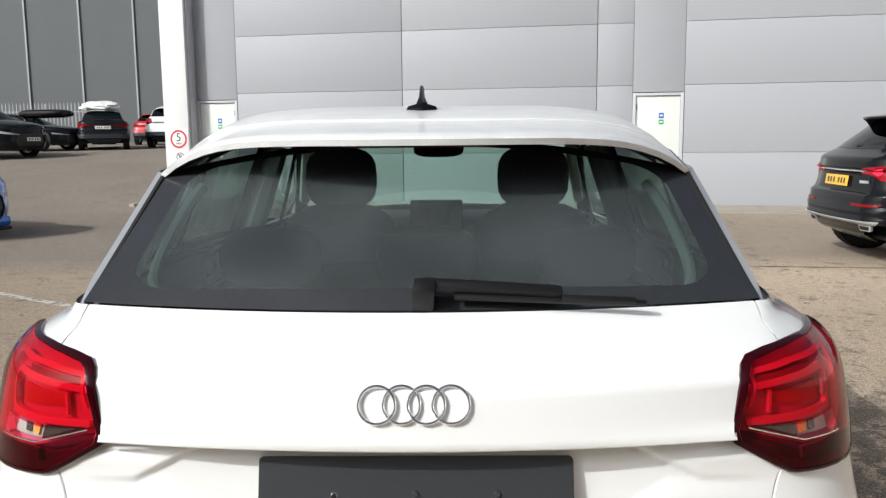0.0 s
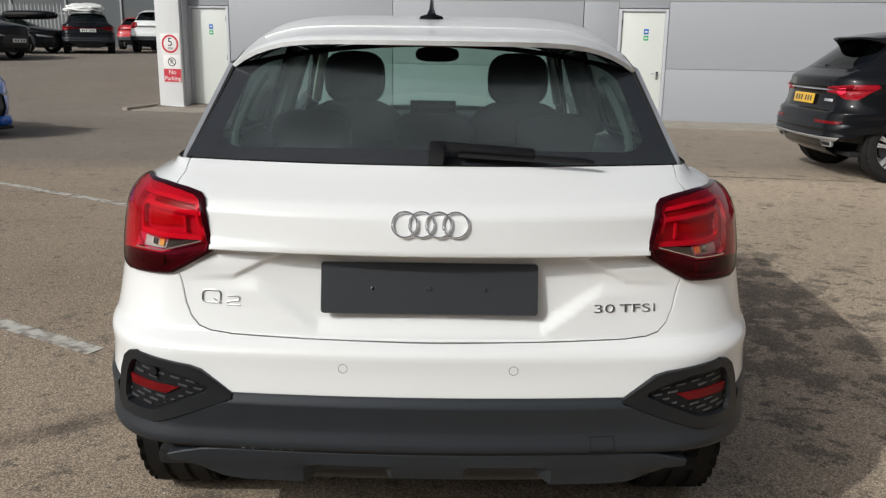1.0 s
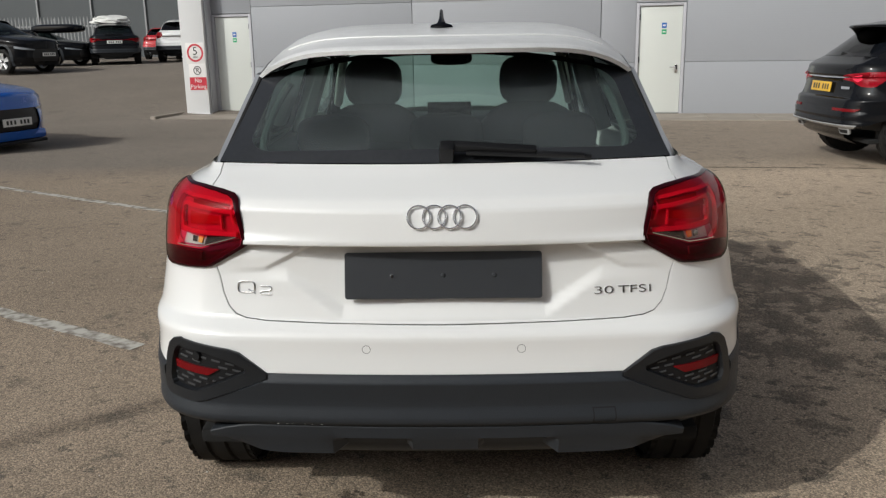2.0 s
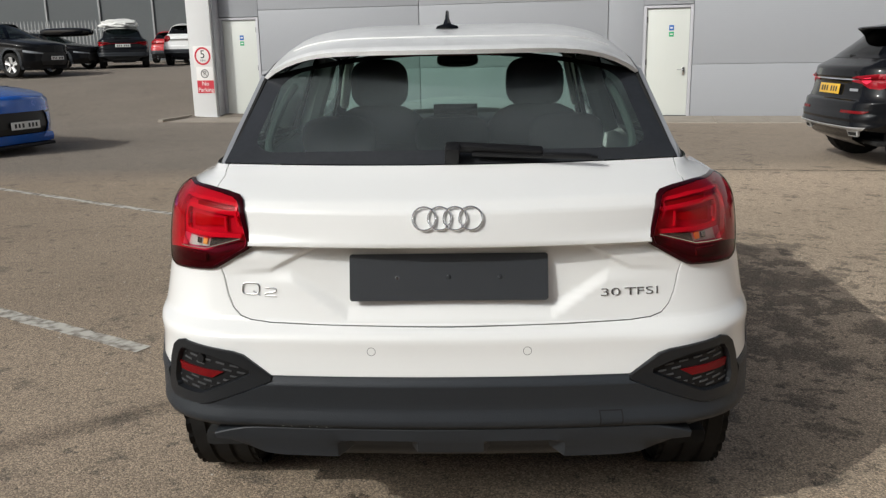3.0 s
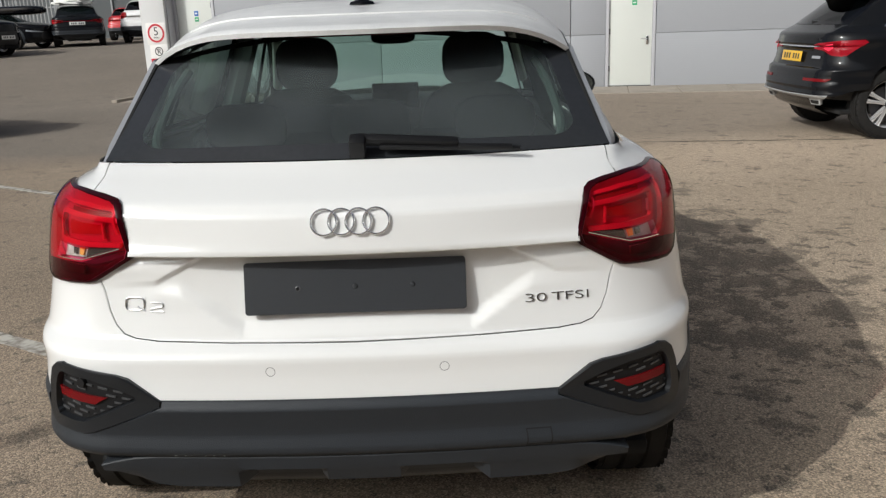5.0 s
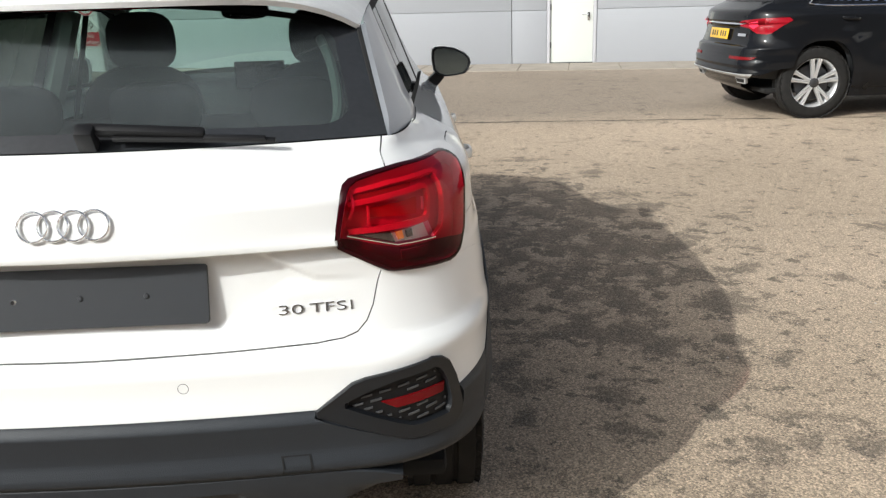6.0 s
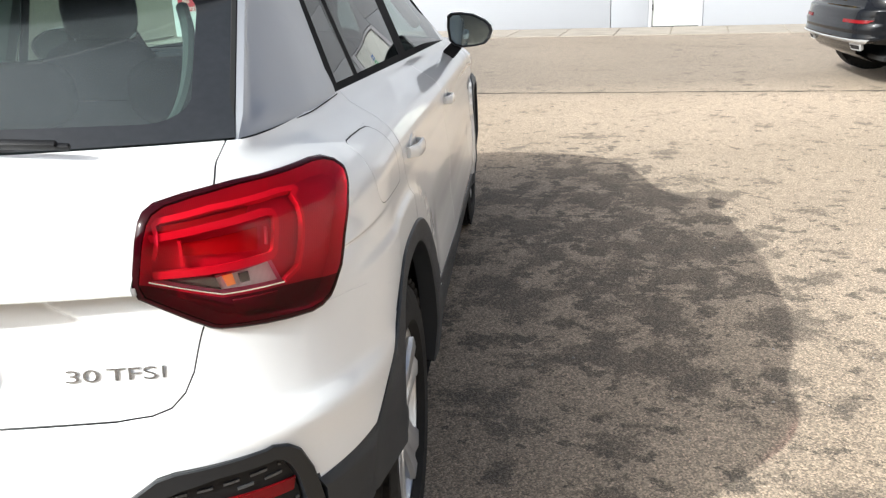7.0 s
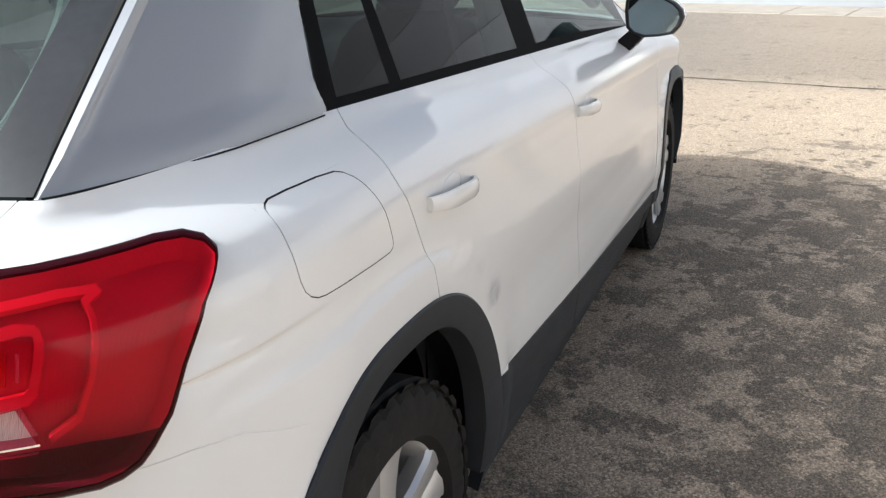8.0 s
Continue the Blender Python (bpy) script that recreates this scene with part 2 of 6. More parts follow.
def box(size, at=(0, 0, 0), bevel=0.0, m=None, bm=None, seg=2):
    bm2 = bmesh.new()
    bmesh.ops.create_cube(bm2, size=1)
    bmesh.ops.scale(bm2, vec=size, verts=bm2.verts)
    if bevel:
        bmesh.ops.bevel(bm2, geom=bm2.edges[:], offset=bevel, segments=seg, affect="EDGES", profile=0.6)
    bmesh.ops.transform(bm2, matrix=(m or Matrix()) if m else Matrix.Translation(at), verts=bm2.verts)
    if bm is None:
        return bm2
    tmp = bpy.data.meshes.new("tmp")
    bm2.to_mesh(tmp)
    bm2.free()
    bm.from_mesh(tmp)
    bpy.data.meshes.remove(tmp)
    return bm


def lathe(profile, seg=48, closed=False):
    """profile: (axial, radius) pairs turned round the x axis."""
    verts, faces = [], []
    n = len(profile)
    for i in range(seg):
        a = 2 * math.pi * i / seg
        for ax, r in profile:
            verts.append((ax, r * math.cos(a), r * math.sin(a)))
    for i in range(seg):
        j = (i + 1) % seg
        for k in range(n if closed else n - 1):
            k2 = (k + 1) % n
            faces.append((i * n + k, i * n + k2, j * n + k2, j * n + k))
    return verts, faces


def tube(points, radius, seg=8, flat=1.0):
    """A rod along a line of points, as a bmesh."""
    bm = bmesh.new()
    rings = []
    pts = [Vector(p) for p in points]
    for i, p in enumerate(pts):
        d = (pts[min(i + 1, len(pts) - 1)] - pts[max(i - 1, 0)]).normalized()
        side = d.cross(Vector((0, 0, 1)) if abs(d.z) < 0.9 else Vector((1, 0, 0))).normalized()
        up = side.cross(d)
        r = radius[i] if isinstance(radius, (list, tuple)) else radius
        rings.append([bm.verts.new(p + (side * math.cos(a) + up * math.sin(a) * flat) * r) for a in (2 * math.pi * k / seg for k in range(seg))])
    for a, b in zip(rings, rings[1:]):
        for k in range(seg):
            bm.faces.new((a[k], a[(k + 1) % seg], b[(k + 1) % seg], b[k]))
    bm.faces.new(rings[0][::-1])
    bm.faces.new(rings[-1])
    return bm


def blob(size, at, power=2.6, seg=20, m=None):
    """A rounded block (superellipsoid) for cushions, mirrors and the like."""
    bm = bmesh.new()
    bmesh.ops.create_uvsphere(bm, u_segments=seg, v_segments=seg // 2, radius=1)
    for v in bm.verts:
        c = [math.copysign(abs(q) ** (2 / power), q) for q in v.co]
        v.co = Vector((c[0] * size[0] / 2, c[1] * size[1] / 2, c[2] * size[2] / 2))
    bmesh.ops.transform(bm, matrix=(m if m else Matrix.Translation(at)), verts=bm.verts)
    return bm


def ruled(lower, upper, n, bulge=0.0, ends=(0.0, 1.0), across=(0.0, 1.0), cols=24):
    """Grid between two curves given as functions of s in 0..1. Returns verts, faces."""
    verts, faces = [], []
    for j in range(n + 1):
        t = across[0] + (across[1] - across[0]) * j / n
        for i in range(cols + 1):
            s = ends[0] + (ends[1] - ends[0]) * i / cols
            a, b = Vector(lower(s)), Vector(upper(s))
            verts.append(a.lerp(b, t))
    if bulge:
        mid = []
        for k, v in enumerate(verts):
            t = across[0] + (across[1] - across[0]) * (k // (cols + 1)) / n
            s = ends[0] + (ends[1] - ends[0]) * (k % (cols + 1)) / cols
            mid.append(v + Vector(bulge) * (16 * t * (1 - t) * s * (1 - s)))
        verts = mid
    w = cols + 1
    for j in range(n):
        for i in range(cols):
            faces.append((j * w + i, j * w + i + 1, (j + 1) * w + i + 1, (j + 1) * w + i))
    return verts, faces


def extent(f):
    return abs(sum(a[0] * b[1] - b[0] * a[1] for a, b in zip(f, f[1:] + f[:1]))) / 2


def clip(faces, poly):
    """Split flat faces by a convex polygon: those inside it, those outside."""
    area = sum(a[0] * b[1] - b[0] * a[1] for a, b in zip(poly, poly[1:] + poly[:1]))
    if area < 0:
        poly = poly[::-1]
    lo = [min(p[k] for p in poly) for k in (0, 1)]
    hi = [max(p[k] for p in poly) for k in (0, 1)]
    inside, outside = [], []
    edges = list(zip(poly, poly[1:] + poly[:1]))
    for f in faces:
        if max(p[0] for p in f) <= lo[0] or min(p[0] for p in f) >= hi[0] or max(p[1] for p in f) <= lo[1] or min(p[1] for p in f) >= hi[1]:
            outside.append(f)
            continue
        cur, left = f, []
        for a, b in edges:
            ex, ey = b[0] - a[0], b[1] - a[1]
            side = [ex * (p[1] - a[1]) - ey * (p[0] - a[0]) for p in cur]
            if all(s >= -1e-12 for s in side):
                continue
            if all(s <= 1e-12 for s in side):
                left.append(cur)
                cur = None
                break
            keep, drop = [], []
            for i, p in enumerate(cur):
                q, sp, sq = cur[(i + 1) % len(cur)], side[i], side[(i + 1) % len(cur)]
                if sp >= -1e-12:
                    keep.append(p)
                if sp <= 1e-12:
                    drop.append(p)
                if abs(sp) > 1e-12 and abs(sq) > 1e-12 and sp * sq < 0:
                    t = sp / (sp - sq)
                    x = (p[0] + t * (q[0] - p[0]), p[1] + t * (q[1] - p[1]))
                    keep.append(x)
                    drop.append(x)
            if len(drop) > 2 and extent(drop) > 1e-8:
                left.append(drop)
            cur = keep if len(keep) > 2 and extent(keep) > 1e-8 else None
            if cur is None:
                break
        if cur is None:
            outside.append(f)
        else:
            inside.append(cur)
            outside.extend(left)
    return inside, outside


def fan(poly):
    """Star-shaped outline as triangles round its middle."""
    c = (sum(p[0] for p in poly) / len(poly), sum(p[1] for p in poly) / len(poly))
    return [[c, a, b] for a, b in zip(poly, poly[1:] + poly[:1])]


def split(faces, polys):
    got = []
    for p in polys:
        inn, faces = clip(faces, p)
        got += inn
    return got, faces


class Body:
    """Lower body of a car as a stack of plan outlines, rear bumper at y = 0, heading +y.
    Places on it are (s, v): s runs from the rear centre (0) round the corner (on the side s = y + 0.85) to the nose, v is the height at the rear."""

    def __init__(self, rows, front=(3.45, 4.17), belt=0.04, scale=(1, 1, 1), recess=0.0, reach=2.5e-3, soften=0.0016):
        self.front, self.belt, self.scale, self.recess, self.reach = front, belt, scale, recess, reach
        z, *cols = np.array(rows, float).T
        self.z = z
        self.vs = np.linspace(z[0], z[-1], 900 if recess else 450)
        step = self.vs[1] - self.vs[0]

        def soft(a, sigma):
            k = np.arange(-40, 41) * step
            g = np.exp(-(k / sigma) ** 2 / 2)
            return np.convolve(np.pad(np.interp(self.vs, z, a), 40, mode="reflect", reflect_type="odd"), g / g.sum(), "valid")
        yc, bow, w, r1, r2 = (soft(a, sg)[:, None] for a, sg in zip(cols, (soften, 0.02, max(soften, 0.006), 0.02, 0.02)))
        v = self.vs[:, None]
        u = np.linspace(0, 1, 120)[None, :]
        xr = w - r1
        y1 = yc + bow * (xr / 0.6) ** 2
        slope = 2 * bow * xr / 0.36
        x0 = xr * u
        y0 = yc + bow * (x0 / 0.6) ** 2
        if recess:
            edge = np.interp(x0, [0.345, 0.478, 0.62], [0.893, 0.823, 0.815])
            q = np.clip((edge - v) / 0.016 + 0.5, 0, 1) * np.clip((v - np.interp(x0, [0.27, 0.42], [0.69, 0.785])) / 0.045, 0, 1) * np.clip((0.891 - v) / 0.006, 0, 1)
            y0 = y0 + recess * np.interp(x0, [0.3, 0.42, 0.6], [1.0, 0.6, 0.0]) * q * q * (3 - 2 * q)
        y2 = y1 + r2
        w2 = w * self.flare(y2, v)
        xa = (1 - u) ** 2 * xr + 2 * u * (1 - u) * w + u * u * w2
        ya = (1 - u) ** 2 * y1 + 2 * u * (1 - u) * (y1 + slope * r1) + u * u * y2
        ys = y2 + (front[0] - y2) * np.linspace(0, 1, 300)[None, :]
        xs = w * self.flare(ys, v)
        wf = w * self.flare(front[0], v)
        tip = front[1] - 0.06 * np.clip((0.4 - v) / 0.2, 0, 1)
        xf = (1 - u) ** 3 * wf + 3 * u * (1 - u) ** 2 * wf + 3 * u * u * (1 - u) * wf * 0.72
        yf = (1 - u) ** 3 * front[0] + 3 * u * (1 - u) ** 2 * (front[0] * 0.4 + tip * 0.6) + 3 * u * u * (1 - u) * tip + u**3 * tip
        x = np.concatenate([x0, xa[:, 1:], xs[:, 1:], xf[:, 1:]], 1)
        y = np.concatenate([y0, ya[:, 1:], ys[:, 1:], yf[:, 1:]], 1)
        raw = np.concatenate([yc + bow * (x0 / 0.6) ** 2, y[:, 120:]], 1)
        ref = w * self.flare(y, v)
        s = 0.85 * np.clip(x / ref, 0, 1) + raw - yc * np.clip(1 - x / 0.5, 0, 1)
        nf = xf.shape[1] - 1
        s[:, -nf:] = front[0] + 0.85 + (yf[:, 1:] - front[0] + 0.85 * (1 - xf[:, 1:] / wf)) / (tip - front[0] + 0.85) * (front[1] - front[0] + 0.85)
        self.smax = front[1] + 1.7
        self.ss = np.concatenate([np.linspace(0, 1.6, 640), np.linspace(1.6, self.smax, 500)[1:]])
        self.tx = np.stack([np.interp(self.ss, np.maximum.accumulate(a), b) for a, b in zip(s, x)])
        self.ty = np.stack([np.interp(self.ss, np.maximum.accumulate(a), b) for a, b in zip(s, y)])

    def shear(self, y, v):
        k = np.clip((v - 0.6) / 0.35, 0, 1)
        return k * (self.belt * np.clip(y - 0.8, 0, 9) + 0.13 * np.clip((y - 3.0) / 1.2, 0, 1) ** 1.5)

    def flare(self, y, v):
        low = np.clip((0.75 - v) / 0.3, 0, 1)
        lip = 0.0
        for c in (0.735, 3.335):
            far = ((np.abs(y - c) / 0.372) ** 2.7 + (np.abs(v - 0.335) / 0.444) ** 2.7) ** (1 / 2.7)
            lip = lip + 0.012 * np.exp(-(np.clip(far - 1.13, 0, 9) / 0.035) ** 2) * np.exp(-(np.clip(1.12 - far, 0, 9) / 0.25) ** 2) * np.clip((y - 0.2) / 0.2, 0, 1)
        return 1 + lip + 0.012 * np.clip((y - 0.6) / 1.2, 0, 1) + np.clip((v - 0.93) / 0.15, 0, 1) ** 1.6 * 0.06 * np.clip((y - 0.8) / 1.5, 0, 1.3) - low * 0.006 * np.exp(-((y - 2.0) / 0.75) ** 4) - 0.010 * np.exp(-((v - 0.615 + 0.03 * (y - 1.2)) / 0.085) ** 2) * np.clip((y - 1.02) / 0.25, 0, 1) ** 2 * np.clip((2.95 - y) / 0.25, 0, 1)

    def pts(self, s, v):
        s, v = np.asarray(s, float), np.asarray(v, float)
        fi = np.interp(s, self.ss, np.arange(len(self.ss)))
        fj = (np.clip(v, self.vs[0], self.vs[-1]) - self.vs[0]) / (self.vs[1] - self.vs[0])
        i, j = np.minimum(fi.astype(int), len(self.ss) - 2), np.minimum(fj.astype(int), len(self.vs) - 2)
        a, b = fi - i, fj - j
        x, y = (t[j, i] * (1 - a) * (1 - b) + t[j, i + 1] * a * (1 - b) + t[j + 1, i] * (1 - a) * b + t[j + 1, i + 1] * a * b for t in (self.tx, self.ty))
        return np.stack([x, y, v - self.shear(y, v)], -1) * np.array(self.scale)

    def level(self, v):
        j = min(max((v - self.vs[0]) / (self.vs[1] - self.vs[0]), 0), len(self.vs) - 1.001)
        k, b = int(j), j - int(j)
        return self.tx[k] * (1 - b) + self.tx[k + 1] * b, self.ty[k] * (1 - b) + self.ty[k + 1] * b

    def by_x(self, x, v):
        """Place on the rear face or corner at half-width x."""
        n = 560
        xs = self.level(v)[0][:n]
        return (float(np.interp(x / self.scale[0], np.maximum.accumulate(xs), self.ss[:n])), v)

    def by_y(self, y, z):
        """Place on the corner or side at length y and height z."""
        y, z = y / self.scale[1], z / self.scale[2]
        v = z
        for _ in range(4):
            v = z + float(self.shear(np.array(y), np.array(v)))
        n0 = 240
        ys = self.level(v)[1][n0:]
        return (float(np.interp(y, np.maximum.accumulate(ys), self.ss[n0:])), v)

    def by_front(self, x, v):
        xs = self.level(v)[0][::-1]
        return (float(np.interp(x / self.scale[0], xs[:160], self.ss[::-1][:160])), v)

    def grid(self, us, vs):
        return [[(a, c), (b, c), (b, d), (a, d)] for c, d in zip(vs, vs[1:]) for a, b in zip(us, us[1:])]

    def strip(self, line, half, how):
        """Narrow convex quads along a line given in (x, z) or (y, z)."""
        out = []
        for (a, b), (c, d) in zip(line, line[1:]):
            n = math.hypot(c - a, d - b)
            ox, oy = -(d - b) / n * half, (c - a) / n * half
            ex, ey = (c - a) / n * half, (d - b) / n * half
            out.append([how(a + ox - ex, b + oy - ey), how(a - ox - ex, b - oy - ey), how(c - ox + ex, d - oy + ey), how(c + ox + ex, d + oy + ey)])
        return out

    def normal(self, u, v):
        u, v, e = np.asarray(u, float), np.asarray(v, float), self.reach
        du = self.pts(np.clip(u + e, 0, self.smax), v) - self.pts(np.clip(u - e, 0, self.smax), v)
        dv = self.pts(u, np.minimum(v + e, self.z[-1])) - self.pts(u, np.maximum(v - e, self.z[0]))
        n = np.cross(du, dv)
        return n / (np.linalg.norm(n, axis=-1, keepdims=True) + 1e-12)

    def band(self, name, rings, mat, parent, label="", sgn=1, closed=True, angle=30):
        """Strip through outlines [(points in (s, v), offset), ...] of equal count."""
        verts, faces = [], []
        n = len(rings[0][0])
        for line, off in rings:
            u, v = np.array(line).T
            p = self.pts(u, v) + self.normal(u, v) * off
            verts += [(a * sgn, b, c) for a, b, c in p]
        for k in range(len(rings) - 1):
            for i in range(n if closed else n - 1):
                j = (i + 1) % n
                f = (k * n + i, k * n + j, (k + 1) * n + j, (k + 1) * n + i)
                faces.append(f if sgn > 0 else f[::-1])
        return mesh_object(name, verts, faces, mat, parent, label, angle)

    def shell(self, name, faces, mat, parent, label="", sides=(1, -1), offset=0.0, skirt=0.0, angle=30):
        """Faces in (s, v) as a mesh on the body, one side or both, pushed out by offset, with a rim that reaches skirt inwards."""
        keys, vv, ff = {}, [], []
        for sgn in sides:
            for f in faces:
                idx = []
                for u, v in f:
                    k = (round(u, 5), round(v, 5), sgn if 1e-6 < u < self.smax - 1e-5 else 0)
                    if k not in keys:
                        keys[k] = len(vv)
                        vv.append((u, v, sgn))
                    if not idx or idx[-1] != keys[k]:
                        idx.append(keys[k])
                if len(idx) > 1 and idx[0] == idx[-1]:
                    idx.pop()
                if len(set(idx)) == len(idx) > 2:
                    ff.append(idx if sgn > 0 else idx[::-1])
        if not vv:
            return None
        u, v, g = np.array(vv).T
        p = self.pts(u, v)
        e = self.reach
        du = self.pts(np.clip(u + e, 0, self.smax), v) - self.pts(np.clip(u - e, 0, self.smax), v)
        dv = self.pts(u, np.minimum(v + e, self.z[-1])) - self.pts(u, np.maximum(v - e, self.z[0]))
        nrm = np.cross(du, dv)
        nrm /= np.linalg.norm(nrm, axis=1, keepdims=True) + 1e-12
        flip = np.stack([g, np.ones_like(g), np.ones_like(g)], 1)
        verts, normals = list(map(tuple, (p + nrm * offset) * flip)), list(map(tuple, nrm * flip))
        if skirt:
            edges = {}
            for f in ff:
                for a, b in zip(f, f[1:] + f[:1]):
                    edges[(a, b)] = 1
            base = (p + nrm * (offset - skirt)) * flip
            for a, b in list(edges):
                if (b, a) not in edges:
                    o = len(verts)
                    verts += [verts[b], verts[a], tuple(base[a]), tuple(base[b])]
                    n = (Vector(verts[a]) - Vector(verts[b])).cross(Vector(base[a]) - Vector(verts[a])).normalized()
                    normals += [tuple(n)] * 4
                    ff.append([o, o + 1, o + 2, o + 3])
        me = bpy.data.meshes.new(name)
        me.from_pydata(verts, [], ff)
        me.materials.append(mat)
        me.shade_smooth()
        me.normals_split_custom_set_from_vertices(normals)
        ob = new(name, me)
        ob.parent = parent
        if label:
            tagged(ob, label)
        return ob


# ---- the yard ----
def ground_height(x, y):
    return 1.05 * (1 - math.exp(-max(0.0, y - 16.0) / 7.0)) if y > 16 else 0.0


def make_ground():
    xs = [-900, -300, -120, -60, -40, -30, -24, -20, -16, -12, -8, -4, 0, 4, 8, 14, 30, 60, 120, 300, 900]
    ys = [-900, -300, -60, -20, -8, -4, 0, 4, 8, 12, 14, 16] + [16 + 1.5 * k for k in range(1, 18)] + [50, 70, 120, 300, 1500]
    verts = [(x, y, ground_height(x, y)) for y in ys for x in xs]
    w = len(xs)
    faces = [(j * w + i, j * w + i + 1, (j + 1) * w + i + 1, (j + 1) * w + i) for j in range(len(ys) - 1) for i in range(w - 1)]
    tagged(mesh_object("ground", verts, faces, ASPHALT), "worn tan-grey tarmac yard with damp stains, thicker where they darken the car's shadow", "ground", kind="structure")


make_ground()

WALL_YAW = math.degrees(math.atan(-0.2))
WALL_AT = Vector((0, 15.45, 0))
WALL_M = Matrix.Translation(WALL_AT) @ pose(0, 0, 0, 0, 0, WALL_YAW)


def cladding_material():
    m = material("grey_metal_cladding", (0.335, 0.345, 0.368), 0.55, 0.0, 0.0, 0.2, 0.5, 0, 200, (0.28, 0.29, 0.312))
    n, l = m.node_tree.nodes, m.node_tree.links
    tc, w, bn = n.new("ShaderNodeTexCoord"), n.new("ShaderNodeTexWave"), n.new("ShaderNodeBump")
    w.wave_type, w.bands_direction = "BANDS", "Z"
    w.inputs["Scale"].default_value = 7.0
    l.new(tc.outputs["Object"], w.inputs["Vector"])
    bn.inputs["Strength"].default_value, bn.inputs["Distance"].default_value = 0.12, 0.004
    l.new(w.outputs["Fac"], bn.inputs["Height"])
    l.new(bn.outputs["Normal"], n["Principled BSDF"].inputs["Normal"])
    return m


CLADDING = cladding_material()
WHITEWALL = material("white_painted_steel", (0.68, 0.68, 0.68), 0.5, 0, 0, 0.15, 1.5)
DOORPAINT = material("off_white_door_paint", (0.66, 0.68, 0.64), 0.42, 0, 0, 0.12, 2.0)
FRAMEGREY = material("pale_grey_steel", (0.5, 0.5, 0.53), 0.5, 0, 0, 0.2, 3.0)
CONCRETE = material("paving_slab", (0.34, 0.30, 0.25), 0.9, 0, 0, 0.6, 2.5, 0.4, 120)


def make_building():
    """Industrial unit: long panel wall with two steel doors, white corner pier, paved apron."""
    left, right, high, base = -6.15, 30.0, 7.5, 0.005
    doors = [(-5.42, -4.62), (3.55, 4.36)]
    wall = tagged(new("wall_north"), "long grey metal-clad industrial wall, sunlit", "wall", kind="structure")
    wall.matrix_world = WALL_M
    top = 2.06
    spans = [(left, doors[0][0] - 0.06), (doors[0][1] + 0.06, doors[1][0] - 0.06), (doors[1][1] + 0.06, right)]
    joints = [base, 1.0, 2.25, 3.4, 4.6, 5.9, high]
    lap = 0.007
    for a, b in spans:
        cuts = [a] + [c for c in (-1.0, 2.82, 11.0, 17.0, 23.0) if a + 0.2 < c < b - 0.2] + [b]
        for c, d in zip(cuts, cuts[1:]):
            for z0, z1 in zip(joints, joints[1:]):
                part("panel", box((d - c - 0.012, 0.12, z1 - z0 - 0.006), ((c + d) / 2, 0.06, (z0 + z1) / 2), lap), CLADDING, wall)
    for a, b in doors:
        part("panel", box((b - a + 0.12, 0.12, high - top - 0.07), ((a + b) / 2, 0.06, (high + top + 0.06) / 2), lap), CLADDING, wall)
    part("core", box((right - left, 0.2, high - base), ((left + right) / 2, 0.26, (high + base) / 2)), FRAMEGREY, wall)
    side = tagged(new("wall_west"), "grey end wall of the industrial unit", "wall", kind="structure")
    side.matrix_world = WALL_M
    part("panel", box((0.2, 25, high - base), (left + 0.1, 12.9, (high + base) / 2)), CLADDING, side)
    roof = tagged(part("roof_structure", box((right - left, 25, 0.2), ((left + right) / 2, 12.6, high + 0.1)), FRAMEGREY), "flat grey roof of the unit", "roof", kind="structure")
    roof.matrix_world = WALL_M
    for k, (a, b) in enumerate(doors):
        d = tagged(new(f"door_{k + 1}"), "closed off-white steel fire door with small blue and green stickers", "door", kind="structure")
        d.matrix_world = WALL_M
        w = b - a
        part("leaf", box((w - 0.01, 0.05, top - base - 0.02), ((a + b) / 2, 0.045, (top + base) / 2), 0.004), DOORPAINT, d)
        for x in (a - 0.03, b + 0.03):
            part("frame", box((0.06, 0.13, top - base + 0.05), (x, 0.05, (top + base) / 2 + 0.025), 0.004), FRAMEGREY, d)
        part("frame", box((w, 0.13, 0.05), ((a + b) / 2, 0.05, top + 0.025), 0.004), FRAMEGREY, d)
        part("threshold", box((w, 0.1, 0.03), ((a + b) / 2, 0.03, base + 0.006), 0.004), DARKMETAL, d)
        hx, px = (a + 0.005, b - 0.09) if k else (b - 0.005, a + 0.09)
        for z in (0.35, 1.05, 1.85):
            part("hinge", box((0.022, 0.03, 0.11), (hx, 0.012, z), 0.004), DARKMETAL, d)
        if k:
            h = part("door_handle", box((0.045, 0.02, 0.16), (px, 0.012, 0.87), 0.008), CHROME, d, "steel lever handle")
            part("lever", tube([(px, 0.01, 0.90), (px, -0.045, 0.90), (px - 0.12, -0.05, 0.905)], 0.011), CHROME, h)
        sx = a + (0.44 if k == 0 else 0.47)
        part("sticker", box((0.09, 0.004, 0.1), (sx, 0.018, 1.69), 0.001), BLUESIGN, d, "small blue notice")
        part("sticker", box((0.09, 0.004, 0.09), (sx, 0.018, 1.57), 0.001), GREENSIGN, d, "small green notice")
        part("glyph", box((0.05, 0.003, 0.03), (sx, 0.0155, 1.69)), WHITESIGN, d)
        part("glyph", box((0.055, 0.003, 0.025), (sx, 0.0155, 1.57)), WHITESIGN, d)
    pier = tagged(new("pier"), "white-painted square steel corner pier with warning signs", "pillar", kind="structure")
    pier.matrix_world = WALL_M
    part("shaft", box((0.55, 0.34, 5.4), (-5.785, -0.18, 2.705), 0.012), WHITEWALL, pier)
